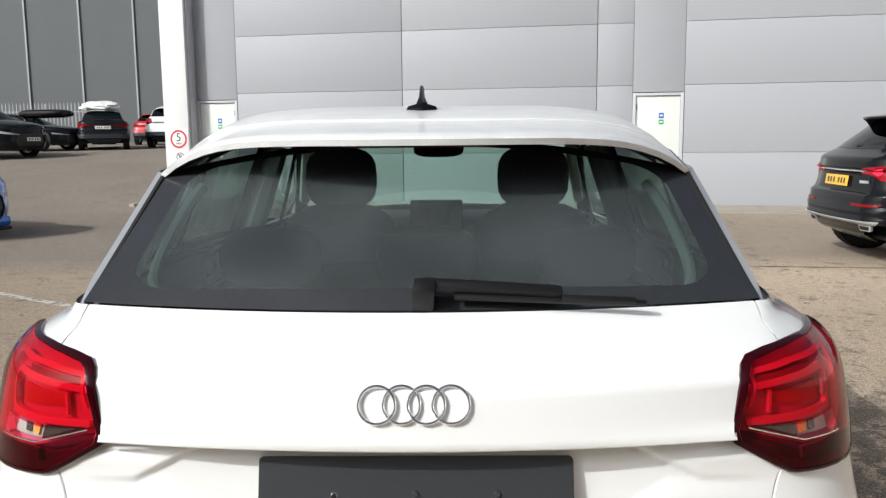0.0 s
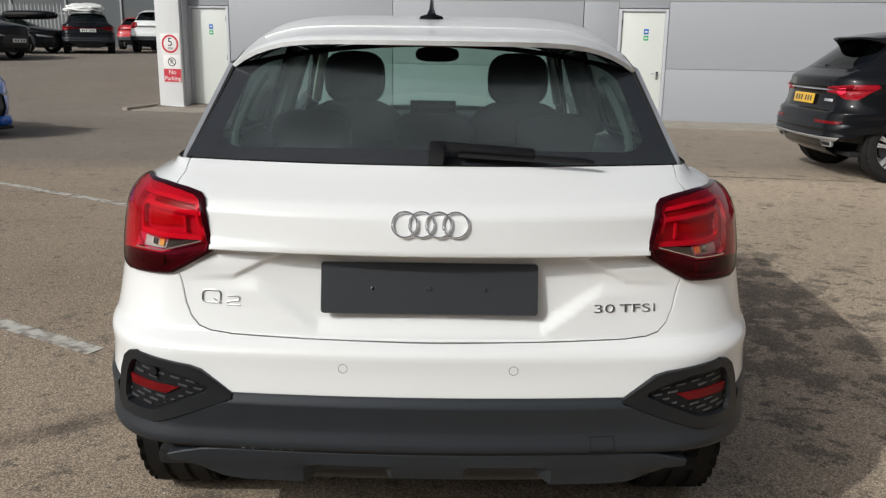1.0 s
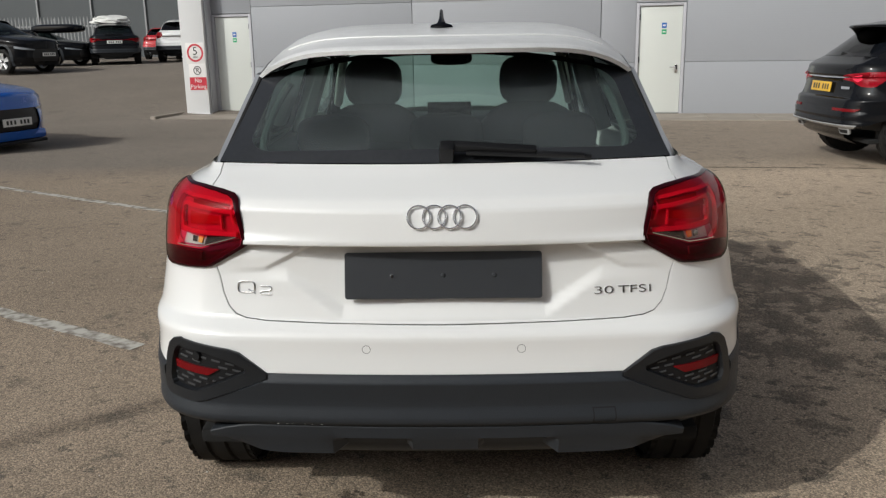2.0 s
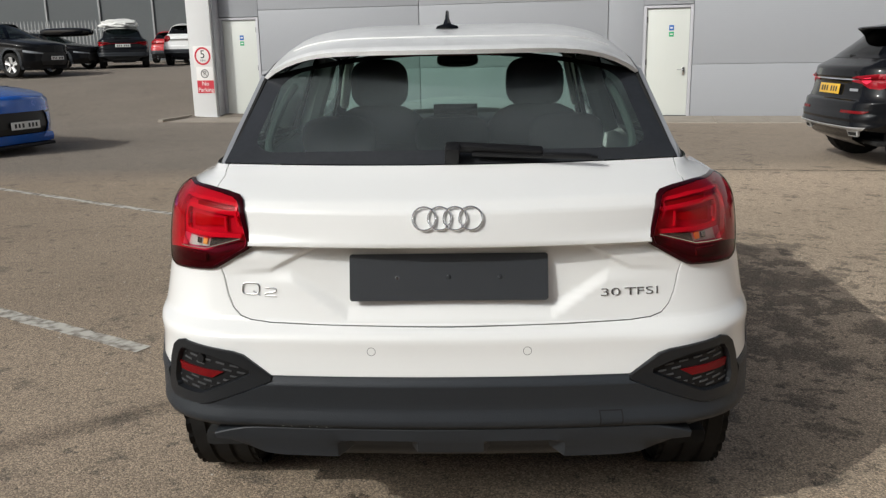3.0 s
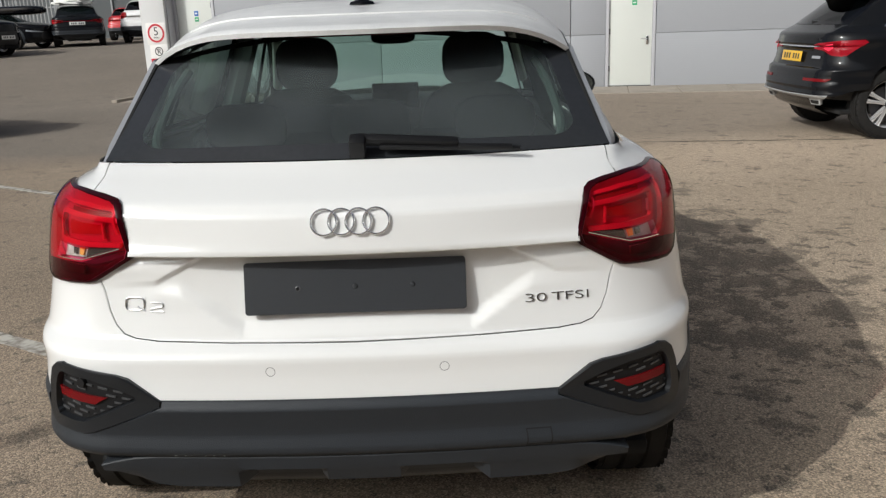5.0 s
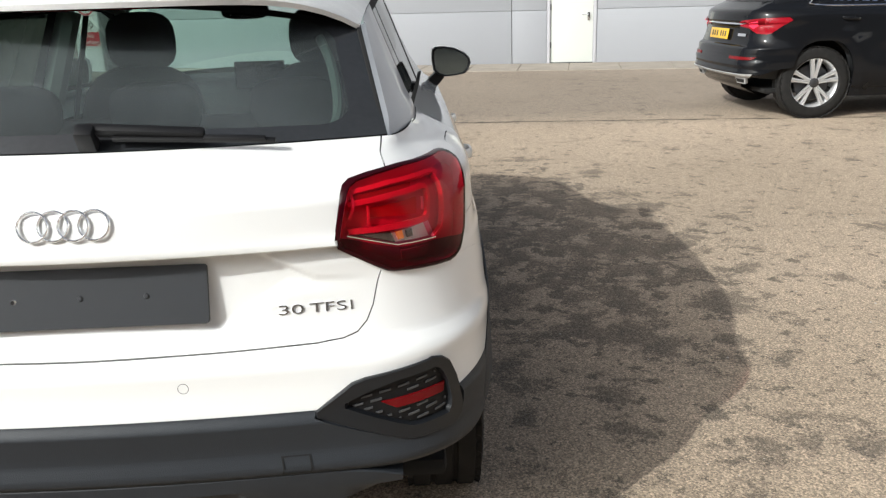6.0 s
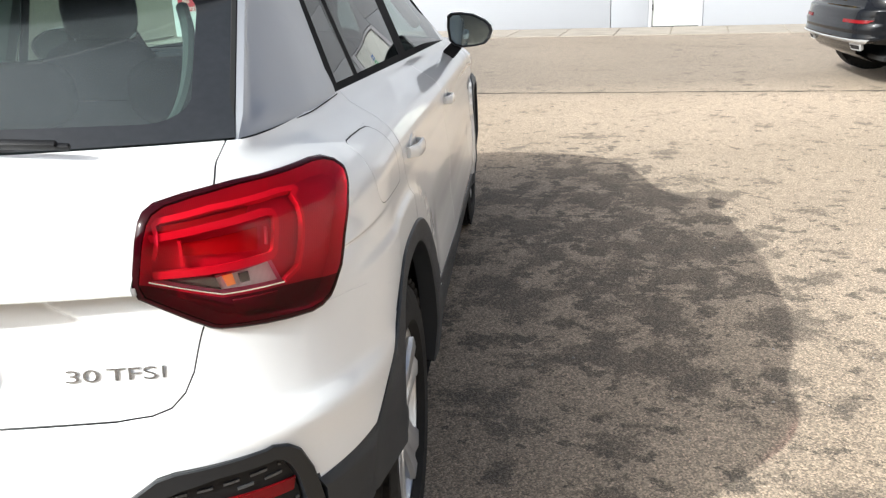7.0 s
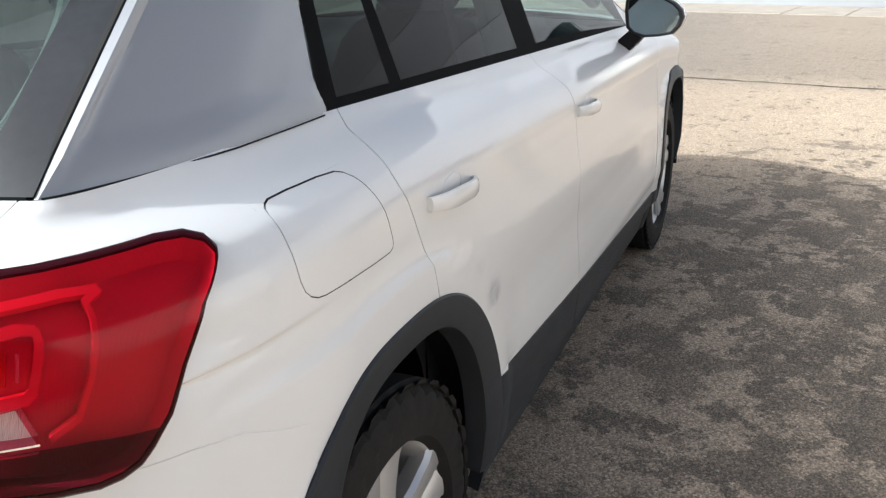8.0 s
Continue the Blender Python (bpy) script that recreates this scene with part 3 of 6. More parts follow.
    part("flange", box((0.028, 0.28, 5.4), (-5.494, -0.13, 2.705), 0.004), FRAMEGREY, pier)
    part("base_plate", box((0.62, 0.44, 0.03), (-5.78, -0.18, 0.018), 0.006), WHITEWALL, pier)
    apron = tagged(new("pavement"), "low strip of worn paving slabs along the wall", "pavement", kind="structure")
    apron.matrix_world = WALL_M
    x = -6.1
    rng = random.Random(4)
    while x < 14:
        w = 0.9 + 0.02 * rng.random()
        for y0, d in ((-0.72, 0.72), (-1.45, 0.72)):
            part("slab", box((w - 0.012, d - 0.012, 0.09), (x + w / 2, y0 + d / 2, -0.034 + 0.004 * rng.random()), 0.006, seg=1), CONCRETE, apron)
        x += w
    low = tagged(new("kerb"), "angled concrete edging stones", "kerb", kind="structure")
    low.matrix_world = WALL_M
    for k in range(3):
        part("stone", box((0.12, 0.6, 0.12), (-6.2, -1.2 + 0.61 * k, 0.0), 0.01), CONCRETE, low)


def flat_material(name, colour, rough=0.4):
    return material(name, colour, rough, 0, 0.2, 0.12, 12)


BLUESIGN, GREENSIGN = flat_material("blue_notice", (0.02, 0.14, 0.5)), flat_material("green_notice", (0.03, 0.4, 0.16))
WHITESIGN, REDSIGN = flat_material("white_sign_face", (0.78, 0.76, 0.74)), flat_material("red_sign_face", (0.55, 0.03, 0.05))
BLACKSIGN = flat_material("black_print", (0.02, 0.02, 0.02))
make_building()
# unseen wall, added to keep low southern sky light off the car
BACKWALL = material("sky_block_brown", (0.15, 0.135, 0.12), 0.8, 0, 0, 0.4, 0.8)
back = tagged(part("sky_block_wall", box((60, .3, 9.5), (0, -17, 4.75), .02), BACKWALL), "unseen plain brown wall, added to block low sky light", "wall", kind="structure")

# unseen reflector wall, added to brighten the car's shaded right flank
EASTWALL = material("pale_bounce_wall", (0.76, 0.75, 0.73), 0.8, 0, 0, 0.15, 0.7)
tagged(part("bounce_wall_east", box((.3, 29, 7.5), (19, -3.4, 3.75), .02), EASTWALL), "unseen plain pale wall, added to bounce sunlight onto the car", "wall", kind="structure")


def lettering(text, size, m, mat, parent, extrude=0.001, name="lettering"):
    c = bpy.data.curves.new(name, "FONT")
    c.body, c.size, c.extrude, c.align_x, c.align_y = text, size, extrude, "CENTER", "CENTER"
    c.materials.append(mat)
    ob = new(name, c)
    ob.parent = parent
    ob.matrix_local = m
    return ob


def ring_bm(r0, r1, depth, seg=40):
    verts, faces = lathe([(0, r0), (0, r1), (depth, r1), (depth, r0)], seg, closed=True)
    bm = bmesh.new()
    vs = [bm.verts.new((y, -x, z)) for x, y, z in verts]
    for f in faces:
        bm.faces.new([vs[k] for k in f])
    return bm


def make_signs():
    face = -0.352
    s = thing("speed_sign", WALL_M @ pose(-5.745, face, 1.31), "white square sign with red ring and speed limit", "sign")
    part("board", box((0.44, 0.006, 0.44), (0, 0, 0), 0.002), WHITESIGN, s)
    part("ring", ring_bm(0.15, 0.19, 0.003), REDSIGN, s).location = (0, -0.004, 0.01)
    lettering("5", 0.24, pose(0, -0.006, 0.04, 90), BLACKSIGN, s)
    lettering("MPH", 0.06, pose(0, -0.006, -0.085, 90), BLACKSIGN, s)
    p = thing("no_parking_sign", WALL_M @ pose(-5.725, face, 0.81), "red and white no parking sign with letters", "sign")
    part("board", box((0.40, 0.006, 0.56), (0, 0, 0), 0.002), WHITESIGN, p)
    part("panel", box((0.395, 0.003, 0.27), (0, -0.004, -0.14)), REDSIGN, p)
    lettering("No", 0.13, pose(0, -0.007, -0.075, 90), WHITESIGN, p)
    lettering("Parking", 0.125, pose(0, -0.007, -0.205, 90), WHITESIGN, p)
    part("ring", ring_bm(0.075, 0.092, 0.003), BLACKSIGN, p).location = (0, -0.004, 0.14)
    lettering("P", 0.14, pose(0, -0.006, 0.14, 90), BLACKSIGN, p)
    part("bar", box((0.16, 0.003, 0.014), m=pose(0, -0.0075, 0.14, 0, 45, 0)), BLACKSIGN, p)


make_signs()


def worn_line_material():
    m = material("worn_white_road_paint", (0.5, 0.48, 0.43), 0.8)
    n, l = m.node_tree.nodes, m.node_tree.links
    tc, t, r = n.new("ShaderNodeTexCoord"), n.new("ShaderNodeTexNoise"), n.new("ShaderNodeValToRGB")
    t.inputs["Scale"].default_value, t.inputs["Detail"].default_value = 14, 8
    l.new(tc.outputs["Object"], t.inputs["Vector"])
    r.color_ramp.elements[0].position, r.color_ramp.elements[1].position = 0.38, 0.56
    r.color_ramp.elements[0].color, r.color_ramp.elements[1].color = (0.17, 0.145, 0.12, 1), (0.5, 0.48, 0.43, 1)
    l.new(t.outputs["Fac"], r.inputs[0])
    l.new(r.outputs[0], n["Principled BSDF"].inputs["Base Color"])
    return m


LINE = worn_line_material()


def road_line(a, b, width):
    a, b = Vector((*a, 0.004)), Vector((*b, 0.004))
    d = (b - a).normalized()
    s = Vector((-d.y, d.x, 0)) * width / 2
    n = 40
    rng = random.Random(7)
    verts, faces = [], []
    for i in range(n + 1):
        p = a.lerp(b, i / n)
        verts += [p + s * (1 + 0.12 * rng.uniform(-1, 1)), p - s * (1 + 0.12 * rng.uniform(-1, 1))]
    faces = [(2 * i, 2 * i + 1, 2 * i + 3, 2 * i + 2) for i in range(n)]
    tagged(mesh_object("bay_line", verts, faces, LINE, smooth=False), "worn white parking bay line on tarmac", "road marking", "parking bay lines", "structure")


road_line((-1.53, 1.72), (-4.6, 3.5), 0.10)
road_line((-1.9, 4.72), (-8.6, 8.98), 0.085)


# ---- cars ----
HERO_ROWS = [
    (0.20, 0.30, 0.03, 0.82, 0.20, 0.30), (0.285, 0.105, 0.03, 0.84, 0.22, 0.35), (0.31, 0.08, 0.03, 0.862, 0.25, 0.38),
    (0.398, 0.040, 0.033, 0.870, 0.29, 0.46), (0.407, 0.012, 0.033, 0.872, 0.29, 0.46), (0.416, -0.013, 0.033, 0.874, 0.29, 0.46),
    (0.430, -0.021, 0.033, 0.876, 0.30, 0.46), (0.442, -0.019, 0.033, 0.876, 0.30, 0.46), (0.468, -0.011, 0.033, 0.875, 0.30, 0.46), (0.485, -0.012, 0.033, 0.875, 0.30, 0.46)]
HERO_ROWS += [
    (0.540, -0.023, 0.033, 0.874, 0.31, 0.46), (0.5575, -0.006, 0.033, 0.873, 0.31, 0.46), (0.561, -0.007, 0.033, 0.873, 0.31, 0.46), (0.585, -0.002, 0.033, 0.872, 0.31, 0.46),
    (0.612, 0.0025, 0.034, 0.870, 0.31, 0.45), (0.655, 0.004, 0.036, 0.867, 0.29, 0.42), (0.668, 0.011, 0.038, 0.866, 0.27, 0.41), (0.679, 0.026, 0.04, 0.865, 0.27, 0.40), (0.690, 0.041, 0.045, 0.864, 0.27, 0.42),
    (0.75, 0.056, 0.05, 0.860, 0.26, 0.44), (0.82, 0.066, 0.057, 0.853, 0.25, 0.46)]
HERO_ROWS += [
    (0.886, 0.077, 0.036, 0.848, 0.25, 0.50), (0.8928, 0.046, 0.075, 0.848, 0.25, 0.50), (0.8942, 0.032, 0.080, 0.848, 0.25, 0.50), (0.962, 0.0475, 0.076, 0.846, 0.26, 0.54), (0.988, 0.055, 0.072, 0.836, 0.27, 0.57),
    (1.012, 0.079, 0.06, 0.818, 0.25, 0.57), (1.034, 0.121, 0.064, 0.785, 0.20, 0.55), (1.06, 0.17, 0.07, 0.73, 0.12, 0.50),
    (1.085, 0.208, 0.085, 0.703, 0.06, 0.50)]
TOP, ARCH = 1.085, 0.05
# the same body without its creases, for lamps, vents and arches
SOFT_ROWS = [
    (0.20, 0.02, 0.03, 0.82, 0.20, 0.30), (0.31, -0.008, 0.03, 0.862, 0.25, 0.38), (0.425, -0.012, 0.033, 0.876, 0.30, 0.46), (0.52, -0.010, 0.033, 0.875, 0.31, 0.46),
    (0.62, -0.003, 0.033, 0.870, 0.31, 0.45), (0.68, 0.016, 0.04, 0.865, 0.27, 0.40), (0.75, 0.052, 0.05, 0.860, 0.26, 0.44), (0.82, 0.064, 0.055, 0.853, 0.25, 0.46),
    (0.893, 0.058, 0.056, 0.848, 0.25, 0.50), (0.962, 0.0475, 0.076, 0.846, 0.26, 0.54), (0.988, 0.0535, 0.072, 0.836, 0.27, 0.57),
    (1.012, 0.077, 0.06, 0.818, 0.25, 0.57), (1.034, 0.119, 0.064, 0.785, 0.20, 0.55), (1.06, 0.17, 0.07, 0.73, 0.12, 0.50), (1.085, 0.208, 0.085, 0.703, 0.06, 0.50)]


def wheel_parts(radius, rim, width, spokes=5, mat=None, dark=None):
    """A wheel round the x axis with its outer face towards +x; returns an Empty to be copied."""
    w = thing("wheel", Matrix(), "", "")
    h = width / 2
    prof = [(-h * .8, rim * .97), (-h, rim * 1.03), (-h * 1.03, (rim + radius) / 2), (-h * .93, radius * .935), (-h * .80, radius * .976)]
    for g in (-0.45, -0.15, 0.15, 0.45):
        prof += [((g - .07) * width, radius), ((g - .05) * width, radius * .974), ((g + .0) * width, radius * .974), ((g + .02) * width, radius)]
    prof += [(h * .80, radius * .976), (h * .93, radius * .935), (h * 1.03, (rim + radius) / 2), (h, rim * 1.03), (h * .8, rim * .97)]
    prof = [(min(max(a, -h * 1.03), h * 1.03), r) for a, r in prof]
    seg = 144
    verts, faces = lathe(prof, seg)
    n = len(prof)
    out = []
    for i, (x, y, z) in enumerate(verts):
        k, j = i % n, (i // n) % 4
        s = 0.974 if k in (3, 4, 5, n - 4, n - 5, n - 6) and j < 1 else 1.0
        out.append((x, y * s, z * s))
    mesh_object("tyre", out, faces, RUBBER, w, angle=25)
    prof = [(-h * .8, rim * .96), (-h * .75, rim * .9), (h * .5, rim * .9), (h * .62, rim * .93), (h * .82, rim * .985), (h * .86, rim * 1.0), (h * .8, rim * 1.01), (-h * .8, rim * 1.0)]
    rim_ob = mesh_object("rim", *lathe(prof, 64, closed=True), mat or ALLOY, w)
    for k in range(spokes):
        a = 2 * math.pi * k / spokes + 0.3
        if spokes == 10:
            a = 2 * math.pi * (k // 2) / 5 + 0.3 + (.17 if k % 2 else -.17)
        bm = bmesh.new()
        rings = []
        for f, wid in ((.10, .24), (.3, .22), (.6, .225), (.85, .27), (.965, .35)):
            r, hw = f * rim, wid * rim * (1.0 if spokes < 8 else .32)
            xo = h * (.66 + .16 * f)
            ring = []
            for dx, dw in ((-.006, -1), (.004, -.86), (.006, -.3), (-.004, 0), (.006, .3), (.004, .86), (-.006, 1), (-.04, .8), (-.04, -.8)):
                ring.append(bm.verts.new((xo + dx, r * math.cos(a) - dw * hw * math.sin(a), r * math.sin(a) + dw * hw * math.cos(a))))
            rings.append(ring)
        for p, q in zip(rings, rings[1:]):
            for i in range(9):
                bm.faces.new((p[i], p[(i + 1) % 9], q[(i + 1) % 9], q[i]))
        bm.faces.new(rings[0])
        bm.faces.new(rings[-1])
        part("spoke", bm, mat or ALLOY, rim_ob)
    mesh_object("hub_cap", *lathe([(h * .5, .0), (h * .5, rim * .2), (h * .78, rim * .19), (h * .86, rim * .14), (h * .88, 0.0)], 24), dark or DARKMETAL, rim_ob)
    mesh_object("brake_disc", *lathe([(-h * .1, .05), (-h * .1, rim * .72), (h * .05, rim * .72), (h * .05, .05)], 32), DARKMETAL, w)
    return w


def arch_point(wy, a, f):
    """Point (y, z) of a squarish wheel arch at angle a: f = 0 on the opening, 1 on the outer edge of the trim, whose rear foot spreads into the bumper."""
    c, s2 = math.cos(a), math.sin(a)
    dy = (.29 + .082 * f) * math.copysign(abs(c) ** (2 / 2.7), c)
    z = .335 + (.392 + .052 * f) * math.copysign(abs(s2) ** (2 / 2.7), s2)
    if c < 0 and wy < 2:
        dy *= 1 + .32 * f * min(1.1, max(0.0, .735 - z) / .17) ** 1.2
    return wy + ARCH + dy, z


def rail(y):
    """Upper edge of the side glass: (half-width, height) along the car."""
    ys = [0.50, 0.6, 0.8, 1.3, 1.9, 2.2, 2.35, 2.65, 2.98]
    xs = [0.572, 0.578, 0.587, 0.598, 0.602, 0.592, 0.600, 0.665, 0.757]
    zs = [1.305, 1.318, 1.355, 1.40, 1.400, 1.375, 1.335, 1.175, 1.0]
    return float(np.interp(y, ys, xs)), float(np.interp(y, ys, zs))


def chaikin(line, times, closed=False):
    """Round the corners of a line of points."""
    for _ in range(times):
        cut = []
        for a, b in zip(line, line[1:]):
            cut += [tuple(p * .75 + q * .25 for p, q in zip(a, b)), tuple(p * .25 + q * .75 for p, q in zip(a, b))]
        line = cut + cut[:1] if closed else [line[0]] + cut[1:-1] + [line[-1]]
    return line


def largest(faces):
    """The largest connected patch among flat faces."""
    at = {}
    for k, f in enumerate(faces):
        for p in f:
            at.setdefault((round(p[0], 4), round(p[1], 4)), []).append(k)
    seen, best = set(), []
    for k in range(len(faces)):
        todo, patch = [k], []
        while todo:
            j = todo.pop()
            if j not in seen:
                seen.add(j)
                patch.append(j)
                todo += [i for p in faces[j] for i in at[(round(p[0], 4), round(p[1], 4))]]
        best = max(best, patch, key=len)
    return [faces[k] for k in best]


def build_car(car, body, paint, blade, hero=False, glass_mat=None, wheel_mat=None, clad=CLAD, spokes=5, wheel_r=0.333, chrome_line=False, arch=True, lamp_shape=None):
    sx, sy, sz = body.scale
    soft = Body(SOFT_ROWS, reach=0.012, soften=0.008) if hero else None
    S = lambda p: (p[0] * sx, p[1] * sy, p[2] * sz)
    us = list(np.linspace(0, .6, 60)) + list(np.linspace(.6, 1.5, 46))[1:] + list(np.linspace(1.5, 4.3, 44))[1:] + list(np.linspace(4.3, body.smax, 16))[1:]
    keys = sorted(set([round(float(z), 4) for z in body.z] + [round(float(k), 4) for k in np.linspace(0.32, 0.78, 31)] + [round(float(k), 4) for k in np.linspace(0.785, 0.886, 22)] + [0.888, 0.8905, 0.8935, 0.8955, 0.8975, 0.91, 0.92, 0.93, 0.945, 0.975, 0.99, 0.998, 1.005, 1.018, 1.025, 1.045, 1.052, 1.072]))
    if not hero:
        us = list(np.linspace(0, 1.5, 26)) + list(np.linspace(1.5, body.smax, 34))[1:]
        keys = sorted(set([round(float(z), 4) for z in body.z] + [0.6, 0.75, 0.45]))
    faces = body.grid([float(u) for u in us], keys)
    Y = lambda y, z: body.by_y(y * sy, z * sz)
    X = lambda x, z: body.by_x(x * sx, z)
    F = lambda x, z: body.by_front(x * sx, z)
    def dense(how, line, n=4, closed=False):
        line = line + line[:1] if closed else line
        return [how(a[0] + (b[0] - a[0]) * k / n, a[1] + (b[1] - a[1]) * k / n) for a, b in zip(line, line[1:]) for k in range(n)]

    if lamp_shape is None:
        lamp = dense(X, [(.526, .905), (.5445, .997), (.549, 1.009), (.562, 1.018), (.60, 1.026), (.64, 1.031)]) + dense(Y, [(.215, 1.033), (.365, 1.033), (.395, 1.030), (.409, 1.022), (.409, 1.010), (.400, 1.001)])
        lamp += dense(Y, [(.400, 1.001), (.360, .968), (.318, .912), (.290, .866), (.266, .840), (.250, .826), (.232, .818), (.212, .815)]) + dense(X, [(.765, .815), (.645, .824), (.630, .828), (.533, .885), (.526, .905)])
    else:
        lamp = lamp_shape(dense, X, Y)
    lamp_f, faces = split(faces, fan(lamp))
    # the corner of the bumper ends above the tyre
    cut = [(X(.555, .4)[0], .29), (X(.60, .4)[0], .345), (X(.64, .4)[0], .375), (X(.72, .4)[0], .392), (Y(.14, .45)[0], .41), (Y(.22, .45)[0], .44), (Y(.30, .45)[0], .47), (Y(.47, .45)[0], .49)]
    for a0, a1 in zip(cut, cut[1:]):
        _, faces = split(faces, [[(a0[0], .18), (a1[0], .18), a1, a0]])
    wheels_y = (0.685, 3.285)
    opening, ring = [], []
    for wy in wheels_y:
        opening.append([Y(*arch_point(wy, a, 0)) for a in np.linspace(-0.30, math.pi + 0.30, 72)])
        ring.append([Y(*arch_point(wy, a, 1)) for a in np.linspace(-0.30, math.pi + 0.30, 80)])
    for o in opening:
        _, faces = split(faces, fan(o))
    ring_f = []
    for r in ring:
        got, faces = split(faces, fan(r))
        ring_f.append(got)
    pod = dense(X, [(.468, .558), (.546, .612), (.575, .621), (.742, .641)], 5) + dense(Y, [(.084, .640), (.098, .634), (.108, .620), (.119, .58), (.126, .51), (.122, .486), (.11, .474)], 3) + dense(X, [(.762, .470), (.675, .467), (.648, .473), (.468, .545), (.468, .558)], 4)
    pod_f = []
    if hero:
        pod_f, faces = split(faces, fan(pod))
    # joints between the panels
    g = 0.0018
    gaps = {}
    if hero:
        gaps["tailgate_gap"] = (body.strip([(.0, .684), (.30, .686), (.478, .689), (.532, .694), (.562, .704), (.583, .725), (.597, .755), (.617, .826)], g * .75, X), (0,))
        gaps["upper_tailgate_gap"] = (body.strip([(.632, 1.015), (.640, 1.09)], g * .75, X), (1, -1))
        fuel = [(.510, 1.018), (.518, 1.028), (.540, 1.033), (.675, 1.032), (.700, 1.024), (.712, 1.0), (.739, .918), (.739, .902), (.722, .896), (.555, .902), (.522, .908), (.503, .928), (.499, .975)]
        fuel = chaikin(fuel + fuel[:1], 1, True)
        gaps["fuel_flap_gap"] = (body.strip(fuel, g * .45, Y), (1,))
        gaps["rear_door_gap"] = (body.strip(chaikin([(.85, 1.09), (.815, 1.05), (.793, 1.022), (.783, .992), (.792, .965), (.822, .905), (.848, .84), (.858, .768)], 1), g * .6, Y), (1, -1))
    gaps["centre_door_gap"] = (body.strip([(1.76, 1.09), (1.72, .99), (1.765, .88), (1.78, .76), (1.76, .60), (1.75, .30)], g * .6, Y), (1, -1))
    gaps["front_door_gap"] = (body.strip([(2.98, 1.0), (2.95, .80), (2.90, .5), (2.87, .30)], g * .6, Y), (1, -1))
    for nm, (polys, where) in gaps.items():
        got, faces = split(faces, polys)
        for sg in where:
            body.shell(nm, got, GAP, car, "", (sg,) if sg else (1, -1), -0.005)
        if where == (1,):
            body.shell("body_joint", got, paint, car, "", (-1,))
    sx0, sy1, sy2, sy3 = X(.470, .5)[0], Y(.122, .5)[0], Y(.44, .5)[0], Y(.27, .5)[0]
    clad_polys = [[(-.01, .18), (sx0, .18), (sx0, .560), (-.01, .560)], [(sx0, .18), (sy1, .18), (sy1, .56), (sx0, .56)], [(sy1, .18), (sy3, .18), (sy3, .568), (sy1, .552)], [(sy3, .18), (sy2, .18), (sy2, .68), (sy3, .568)]]
    sill_top = lambda y: float(np.interp(y, [1.0, 1.10, 1.33, 1.62, 1.99, 2.53, 2.95], [.51, .493, .471, .449, .424, .380, .36]))
    sill_polys = [[Y(a, .18), Y(b, .18), Y(b, sill_top(b)), Y(a, sill_top(a))] for a, b in zip(np.arange(1.0, 2.95, .1), np.arange(1.1, 3.05, .1))]
    clad_f, faces = split(faces, clad_polys)
    sill_f, faces = split(faces, sill_polys)
    edge_line = [(.0, .682), (.30, .685), (.478, .688), (.532, .693), (.563, .703), (.585, .724), (.600, .755), (.622, .83), (.630, .92), (.634, 1.02), (.641, 1.09)]
    hatch = [[X(-.01, z0), X(x0, z0), X(x1, z1), X(-.01, z1)] if x0 else [X(-.01, z0), X(x1, z1), X(-.01, z1)] for (x0, z0), (x1, z1) in zip(edge_line, edge_line[1:])]
    hatch_f, faces = split(faces, hatch)
    rear_f = front_f = bump_f = []
    rear_f, faces = split(faces, [[Y(.79, 1.1), Y(.79, .98), Y(1.725, .98), Y(1.765, 1.1)], [Y(.79, .98), Y(.866, .80), Y(1.775, .80), Y(1.765, .88), Y(1.725, .98)], [Y(.866, .80), Y(.87, .25), Y(1.75, .25), Y(1.76, .60), Y(1.775, .80)]])
    front_f, faces = split(faces, [[Y(1.765, 1.1), Y(1.725, .98), Y(2.97, .98), Y(2.99, 1.1)], [Y(1.725, .98), Y(1.78, .78), Y(2.94, .78), Y(2.97, .98)], [Y(1.775, .78), Y(1.75, .25), Y(2.87, .25), Y(2.94, .78)]])
    flap_f = []
    if hero:
        flap_f, faces = split(faces, [[Y(a, b) for a, b in fuel[:-1]]])
        bump_f, faces = split(faces, [[X(-.01, .5), Y(.46, .5), Y(.46, .765), Y(.36, .805), Y(.30, .815), X(.62, .83), X(-.01, .70)]])
    if not hero:
        head_f, faces = split(faces, [[F(.42, .70), F(.66, .80), Y(3.75, .72), Y(3.75, .66), F(.68, .66), F(.45, .62)]])
        grille_f, faces = split(faces, [[F(-.01, .30), F(.46, .30), F(.52, .45), F(.42, .74), F(-.01, .76)]])
        body.shell("headlight", head_f, HEADLAMP, car, sides=(1,))
        body.shell("headlight", head_f, HEADLAMP, car, sides=(-1,))
        body.shell("grille", grille_f, GRILLE, car, "black radiator grille", offset=-0.02)
    mid = lambda f: sum(p[0] for p in f) / len(f)
    rear_end, front_end = Y(1.3, .5)[0], Y(2.5, .5)[0]
    for sg in (1, -1):
        body.shell("quarter_panel", [f for f in faces if mid(f) < rear_end], paint, car, sides=(sg,))
        body.shell("sill_panel", [f for f in faces if rear_end <= mid(f) < front_end], paint, car, sides=(sg,))
        body.shell("front_wing", [f for f in faces if front_end <= mid(f) < 4.6], paint, car, sides=(sg,))
    body.shell("front_bumper", [f for f in faces if mid(f) >= 4.6], paint, car)
    if hero:
        body.shell("bumper", bump_f, paint, car, "white painted rear bumper skin", offset=0.001, skirt=0.012)
